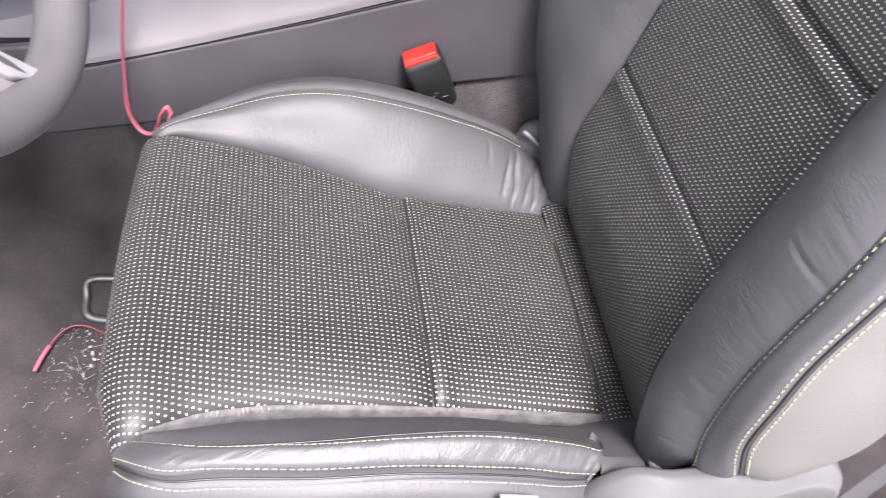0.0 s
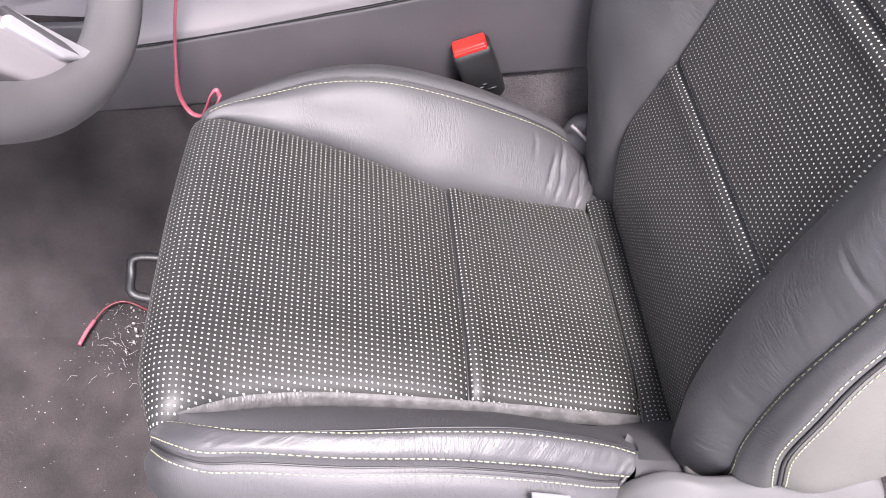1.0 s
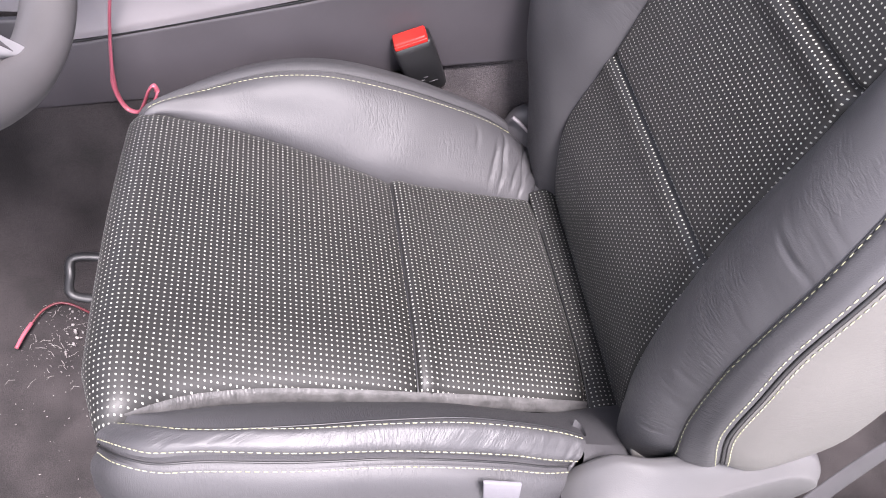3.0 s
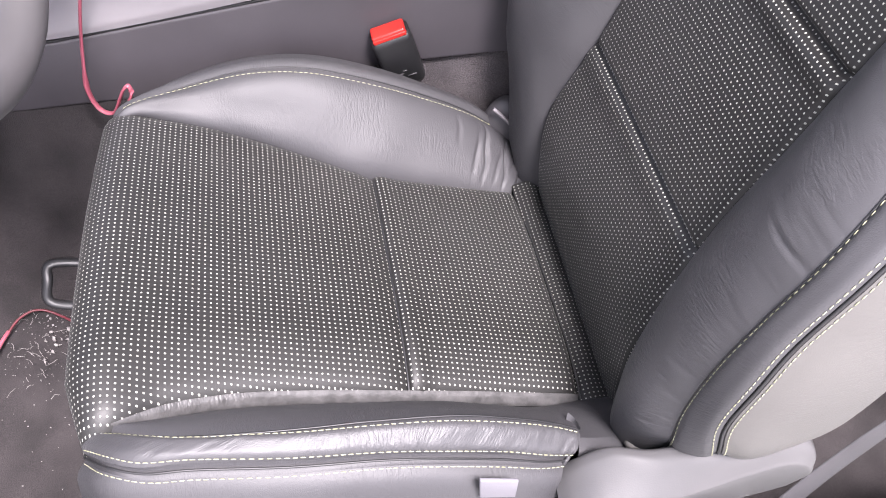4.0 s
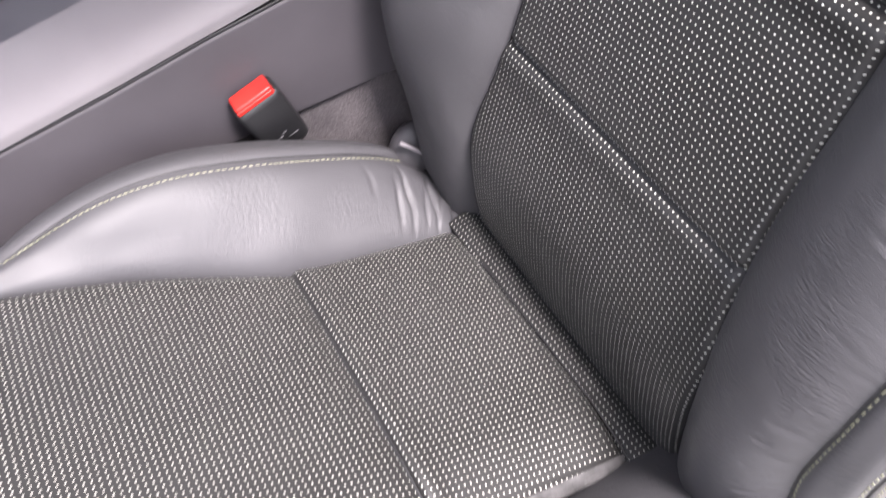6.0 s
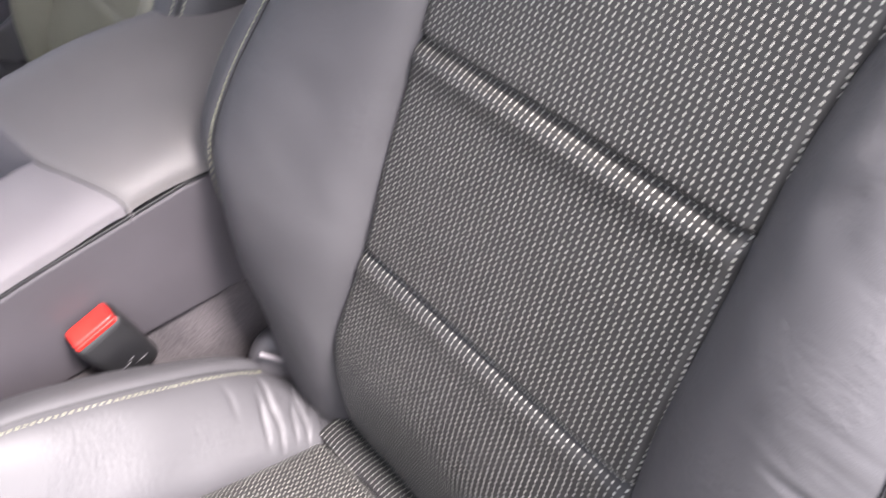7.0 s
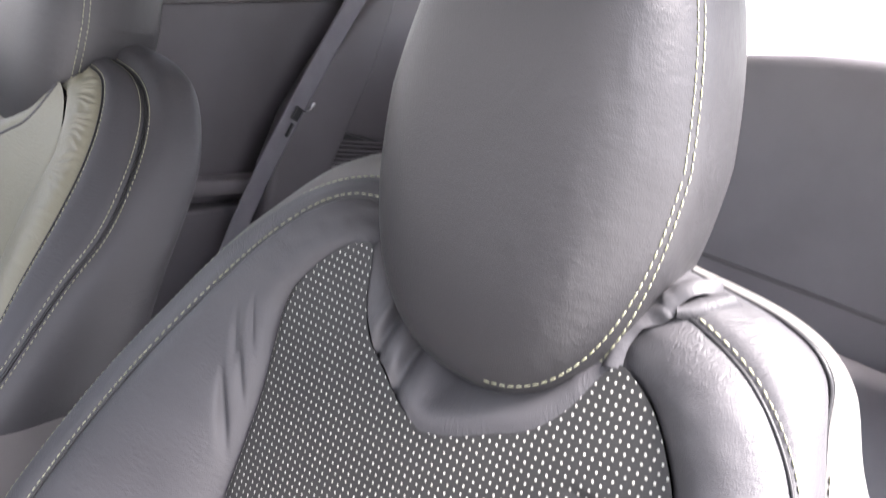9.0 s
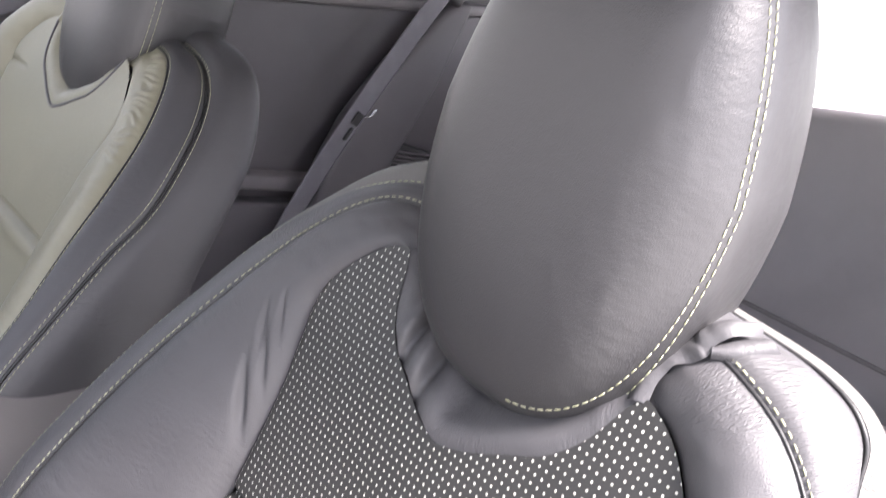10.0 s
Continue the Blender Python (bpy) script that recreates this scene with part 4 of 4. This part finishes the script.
def belt_buckle():
    buckle = thing("seat_belt_buckle", "black seat belt buckle with a red press button", "belt buckle")
    turn = Matrix.Rotation(radians(-23), 4, "Y") @ Matrix.Rotation(radians(8), 4, "X")
    c = Vector((0.046, 0.300, 0.383))
    bm = bmesh.new()
    rows = [(-0.046, 0.040, 0.020), (-0.040, 0.046, 0.024), (0.0, 0.050, 0.027), (0.030, 0.050, 0.027), (0.040, 0.049, 0.026)]
    rings = []
    for z, w, d in rows:
        ring = []
        for k in range(24):
            a = k / 24 * math.tau
            ca, sa = math.cos(a), math.sin(a)
            ring.append(bm.verts.new(turn @ Vector((math.copysign(abs(ca) ** 0.35, ca) * w / 2, math.copysign(abs(sa) ** 0.45, sa) * d / 2, z)) + c))
        rings.append(ring)
    for a, b in zip(rings, rings[1:]):
        for k in range(24):
            bm.faces.new((a[k], a[(k + 1) % 24], b[(k + 1) % 24], b[k]))
    bm.faces.new(rings[0][::-1])
    bm.faces.new(rings[-1])
    part("body", bm, M_BLACK, buckle)
    def local(p):
        return turn @ Vector(p) + c
    block("button", (0.042, 0.021, 0.014), local((0.0, -0.001, 0.0415)), M_RED, buckle, 0.003, turn, "red press button")
    block("button_face", (0.042, 0.003, 0.006), local((0.0, -0.0118, 0.0425)), M_RED, buckle, 0.0015, turn, "red press button")
    for i, (w, z) in enumerate(((0.010, -0.020), (0.006, -0.016), (0.012, -0.026))):
        block("mark", (w, 0.0012, 0.0012), local((-0.006 + 0.007 * i, -0.0135, z)), M_DARK, buckle, 0.0, turn)
    rod("stalk", [local((0, 0, -0.04)), (0.08, 0.297, 0.30), (0.10, 0.292, 0.22), (0.11, 0.288, 0.10), (0.11, 0.285, 0.02)], 0.009, M_BLACK, buckle, "", 30, 8, 0.5)
    return buckle


def wires():
    w = thing("red_wire", "loose red electric wire looped behind the seat front", "wire")
    rod("wire_lead", [(-0.300, 0.285, 0.56), (-0.306, 0.285, 0.50), (-0.314, 0.283, 0.45), (-0.320, 0.281, 0.40), (-0.322, 0.278, 0.355), (-0.312, 0.272, 0.330), (-0.297, 0.266, 0.328), (-0.288, 0.262, 0.345),
                      (-0.280, 0.259, 0.366), (-0.273, 0.258, 0.374), (-0.271, 0.257, 0.362), (-0.280, 0.258, 0.34), (-0.292, 0.26, 0.30), (-0.30, 0.26, 0.2), (-0.29, 0.25, 0.06), (-0.25, 0.22, 0.02)], 0.0034, M_WIRE, w, "", 120, 10, 0.55)
    f = thing("floor_wire", "thin dark wire with a red sleeved end on the carpet", "wire")
    rod("lead", [(-0.36, 0.18, 0.012), (-0.408, 0.210, 0.020), (-0.436, 0.216, 0.028), (-0.458, 0.206, 0.026), (-0.474, 0.185, 0.018)], 0.0017, M_SLEEVE, f, "", 40, 8)
    rod("sleeve", [(-0.472, 0.189, 0.019), (-0.480, 0.172, 0.016), (-0.487, 0.152, 0.012)], 0.0028, M_WIRE, f, "red sleeve", 12, 8)


def litter():
    """Crumbs, fluff and thread ends on the carpet."""
    random.seed(7)
    bm = bmesh.new()
    for i in range(620):
        if i < 150:
            x, y = random.gauss(-0.428, 0.026), random.gauss(0.165, 0.04)
        else:
            x, y = random.uniform(-0.75, -0.28), random.uniform(-0.34, 0.25)
        r = random.choice((0.0004, 0.0006, 0.0008, 0.0019 if i < 16 else 0.0006))
        g = bmesh.ops.create_icosphere(bm, subdivisions=1, radius=r)
        for v in g["verts"]:
            v.co += Vector([random.uniform(-0.4, 0.4) * r for _ in range(3)])
        bmesh.ops.transform(bm, matrix=pose(x, y, 0.010 + r, random.uniform(0, 90), random.uniform(0, 90), random.uniform(0, 180)) @ Matrix.Diagonal((random.uniform(0.8, 1.8), 1, random.uniform(0.4, 0.8), 1)), verts=g["verts"])
    ob = part("floor_crumbs", bm, M_CRUMB, None)
    tagged(ob, "pale crumbs and grit scattered on the carpet", "debris", "", "stuff")
    bm = bmesh.new()
    for i in range(44):
        x, y = random.gauss(-0.425, 0.024), random.gauss(0.165, 0.038)
        a, l = random.uniform(0, 6.28), random.uniform(0.004, 0.016)
        d = Vector((math.cos(a), math.sin(a), 0)) * l
        m = Vector((-d.y, d.x, 0)) * random.uniform(-0.5, 0.5)
        p = Vector((x, y, 0.012 + random.uniform(0, 0.006)))
        tube_mesh(bm, [p - d / 2, p + m * 0.5 + Vector((0, 0, 0.003)), p + d / 2], 0.0003, 4)
    ob = part("thread_ends", bm, M_CRUMB, None)
    tagged(ob, "snipped pale thread ends on the carpet", "debris", "", "stuff")
    bit = thing("foam_crumb", "white lump of foam by the slide handle", "debris")
    bm = bmesh.new()
    g = bmesh.ops.create_icosphere(bm, subdivisions=2, radius=0.007)
    for v in g["verts"]:
        v.co *= 1 + 0.3 * noise.noise(v.co * 300)
        v.co += Vector((-0.36, 0.08, 0.03))
    part("lump", bm, M_FOAM, bit)
    bm = bmesh.new()
    for i in range(30):
        x, y = random.gauss(-0.408, 0.012), random.gauss(0.195, 0.034)
        r = random.choice((0.0010, 0.0014, 0.0020, 0.0028))
        g = bmesh.ops.create_icosphere(bm, subdivisions=2, radius=r)
        for v in g["verts"]:
            v.co *= 1 + 0.9 * noise.noise(v.co * 900 + Vector((i, 0, 0)))
        bmesh.ops.transform(bm, matrix=pose(x, y, 0.010 + 0.6 * r, random.uniform(0, 90), random.uniform(0, 90), random.uniform(0, 180)) @ Matrix.Diagonal((random.uniform(0.8, 2.2), 1, 0.6, 1)), verts=g["verts"])
    tagged(part("fluff", bm, M_CRUMB, None), "pale tufts of fluff on the carpet by the seat front", "debris", "", "stuff")


def rear_cabin():
    bench = thing("rear_bench", "dark grey rear bench seat with a plain back", "bench seat")
    slab("back", [(-0.36, 0.30), (1.2, 0.30), (1.2, 0.90), (0.8, 0.93), (0.475, 0.983), (0.33, 1.012), (0.15, 1.035), (-0.36, 1.045)], 1.70, 1.86, M_BENCH, bench, axis="x", bevel=0.025)
    slab("cushion", [(1.25, 0.2), (1.69, 0.2), (1.69, 0.485), (1.33, 0.500), (1.25, 0.455)], -0.36, 1.2, M_BENCH, bench, bevel=0.03)
    rod("seam", [(1.699, -0.36, 0.566), (1.699, 0.15, 0.566), (1.699, 0.41, 0.566), (1.699, 1.15, 0.566)], 0.005, M_PLASTIC, bench, "pale moulded edge", 30, 8, 1.0, (1, 0, 0))
    # far side: pillar trim, ledge, belt
    tagged(slab("pillar_trim", [(1.12, 0.256), (1.20, 0.256), (1.273, 0.493), (1.315, 0.607), (1.39, 0.786), (1.432, 0.953), (1.44, 0.985), (1.39, 0.985), (1.345, 0.945), (1.227, 0.778), (1.171, 0.688), (1.128, 0.573), (1.122, 0.50)], 1.180, 1.254, M_WALL, None, bevel=0.02, segments=4), "dark slanted pillar trim beside the far rear window", "pillar trim", "", "structure")
    ledge = tagged(slab("trim", [(0.20, 0.545), (1.15, 0.517), (1.161, 0.539), (1.15, 0.55), (0.20, 0.58)], 1.205, 1.254, M_PLASTIC, None, bevel=0.005), "narrow moulded ledge along the far side trim", "trim", "", "structure")
    slab("armrest_bulge", [(0.2, 0.15), (1.09, 0.15), (1.11, 0.49), (0.2, 0.515)], 1.205, 1.254, M_WALL, ledge, bevel=0.01)
    belt = thing("seat_belt", "grey webbing seat belt hanging from the far pillar", "seat belt")
    rod("webbing", [(1.335, 1.160, 1.03), (1.258, 1.160, 0.905), (1.160, 1.160, 0.728), (1.140, 1.158, 0.692), (1.075, 1.155, 0.567), (1.000, 1.145, 0.40), (0.95, 1.135, 0.2), (0.93, 1.13, 0.0)], lambda s: 0.025, M_WEBBING, belt, "", 80, 10, 0.07, (0, 1, 0))
    block("guide", (0.024, 0.03, 0.085), (1.345, 1.165, 1.032), M_BLACK, belt, 0.008, Matrix.Rotation(radians(20), 4, "Y"), "black belt guide")
    block("guide_foot", (0.05, 0.06, 0.05), (1.375, 1.20, 1.0), M_DARK, belt, 0.012, Matrix.Rotation(radians(25), 4, "Y"))
    block("tongue", (0.020, 0.007, 0.030), (1.152, 1.152, 0.706), M_BLACK, belt, 0.003, Matrix.Rotation(radians(28), 4, "Y"))
    rod("tongue_plate", [(1.166, 1.147, 0.712), (1.180, 1.145, 0.718), (1.190, 1.147, 0.732)], 0.0055, M_CHROME, belt, "bright metal belt tongue", 10, 6, 0.4)
    block("stop", (0.006, 0.008, 0.032), (1.135, 1.150, 0.672), M_BLACK, belt, 0.002, Matrix.Rotation(radians(28), 4, "Y"))
    second = thing("seat_belt", "grey webbing seat belt folded behind the second seat", "seat belt")
    rod("webbing", [(0.30, 1.13, 0.62), (0.36, 1.12, 0.80), (0.41, 1.11, 0.853), (0.46, 1.10, 0.866), (0.49, 1.10, 0.864), (0.52, 1.10, 0.838), (0.535, 1.10, 0.78), (0.54, 1.10, 0.55), (0.54, 1.10, 0.012)], 0.021, M_WEBBING, second, "", 80, 10, 0.08, (0, 1, 0))
    vent = thing("air_vent", "dark ribbed vent panel beside the rear bench", "air vent")
    slab("plate", [(1.30, 0.50), (1.53, 0.50), (1.53, 0.60), (1.36, 0.635), (1.32, 0.58)], 1.222, 1.254, M_BLACK, vent, bevel=0.003)
    for i in range(11):
        z = 0.508 + 0.0105 * i
        slab("slat", [(1.315 + 0.002 * i, z + 0.006), (1.525, z - 0.012), (1.525, z - 0.007), (1.315 + 0.002 * i, z + 0.011)], 1.212, 1.226, M_WALL, vent, bevel=0.001, segments=1)
    strap = thing("lap_strap", "dark webbing strap beside the seat foot", "seat belt")
    rod("webbing", [(0.46, -0.285, 0.52), (0.40, -0.285, 0.43), (0.368, -0.285, 0.345), (0.345, -0.285, 0.25), (0.33, -0.28, 0.16), (0.32, -0.27, 0.012)], 0.018, M_DARK, strap, "", 40, 10, 0.09, (0, 1, 0.2))


def belt_anchor():
    a = thing("belt_anchor", "dark belt anchor with a pale tab beside the seat rail", "belt anchor")
    block("housing", (0.055, 0.018, 0.028), (0.290, -0.278, 0.262), M_DARK, a, 0.004, Matrix.Rotation(radians(-10), 4, "Y"))
    block("tab", (0.009, 0.005, 0.006), (0.317, -0.290, 0.272), M_FOAM, a, 0.002, Matrix.Rotation(radians(-20), 4, "Y"), "white tab")
    slab("bracket", [(0.14, 0.0), (0.34, 0.0), (0.33, 0.258), (0.25, 0.252), (0.14, 0.24)], -0.275, -0.268, M_DARK, a, bevel=0.002)


def seat_bracket():
    br = thing("hinge_cover", "grey plastic hinge cover behind the cushion", "hinge cover")
    bm = bmesh.new()
    g = bmesh.ops.create_uvsphere(bm, u_segments=24, v_segments=14, radius=1.0)
    for v in g["verts"]:
        v.co = Vector((0.19 + 0.032 * v.co.x, 0.268 + 0.022 * v.co.y, 0.29 + 0.05 * v.co.z))
    part("cover", bm, M_DARK, br)
    rod("edge", [(0.165, 0.25, 0.335), (0.178, 0.244, 0.326), (0.20, 0.24, 0.305), (0.215, 0.238, 0.285)], 0.0025, M_PLASTIC, br, "", 16, 6)


centre_console()
steering_wheel()
tunnel()
belt_buckle()
wires()
litter()
rear_cabin()
seat_bracket()
belt_anchor()
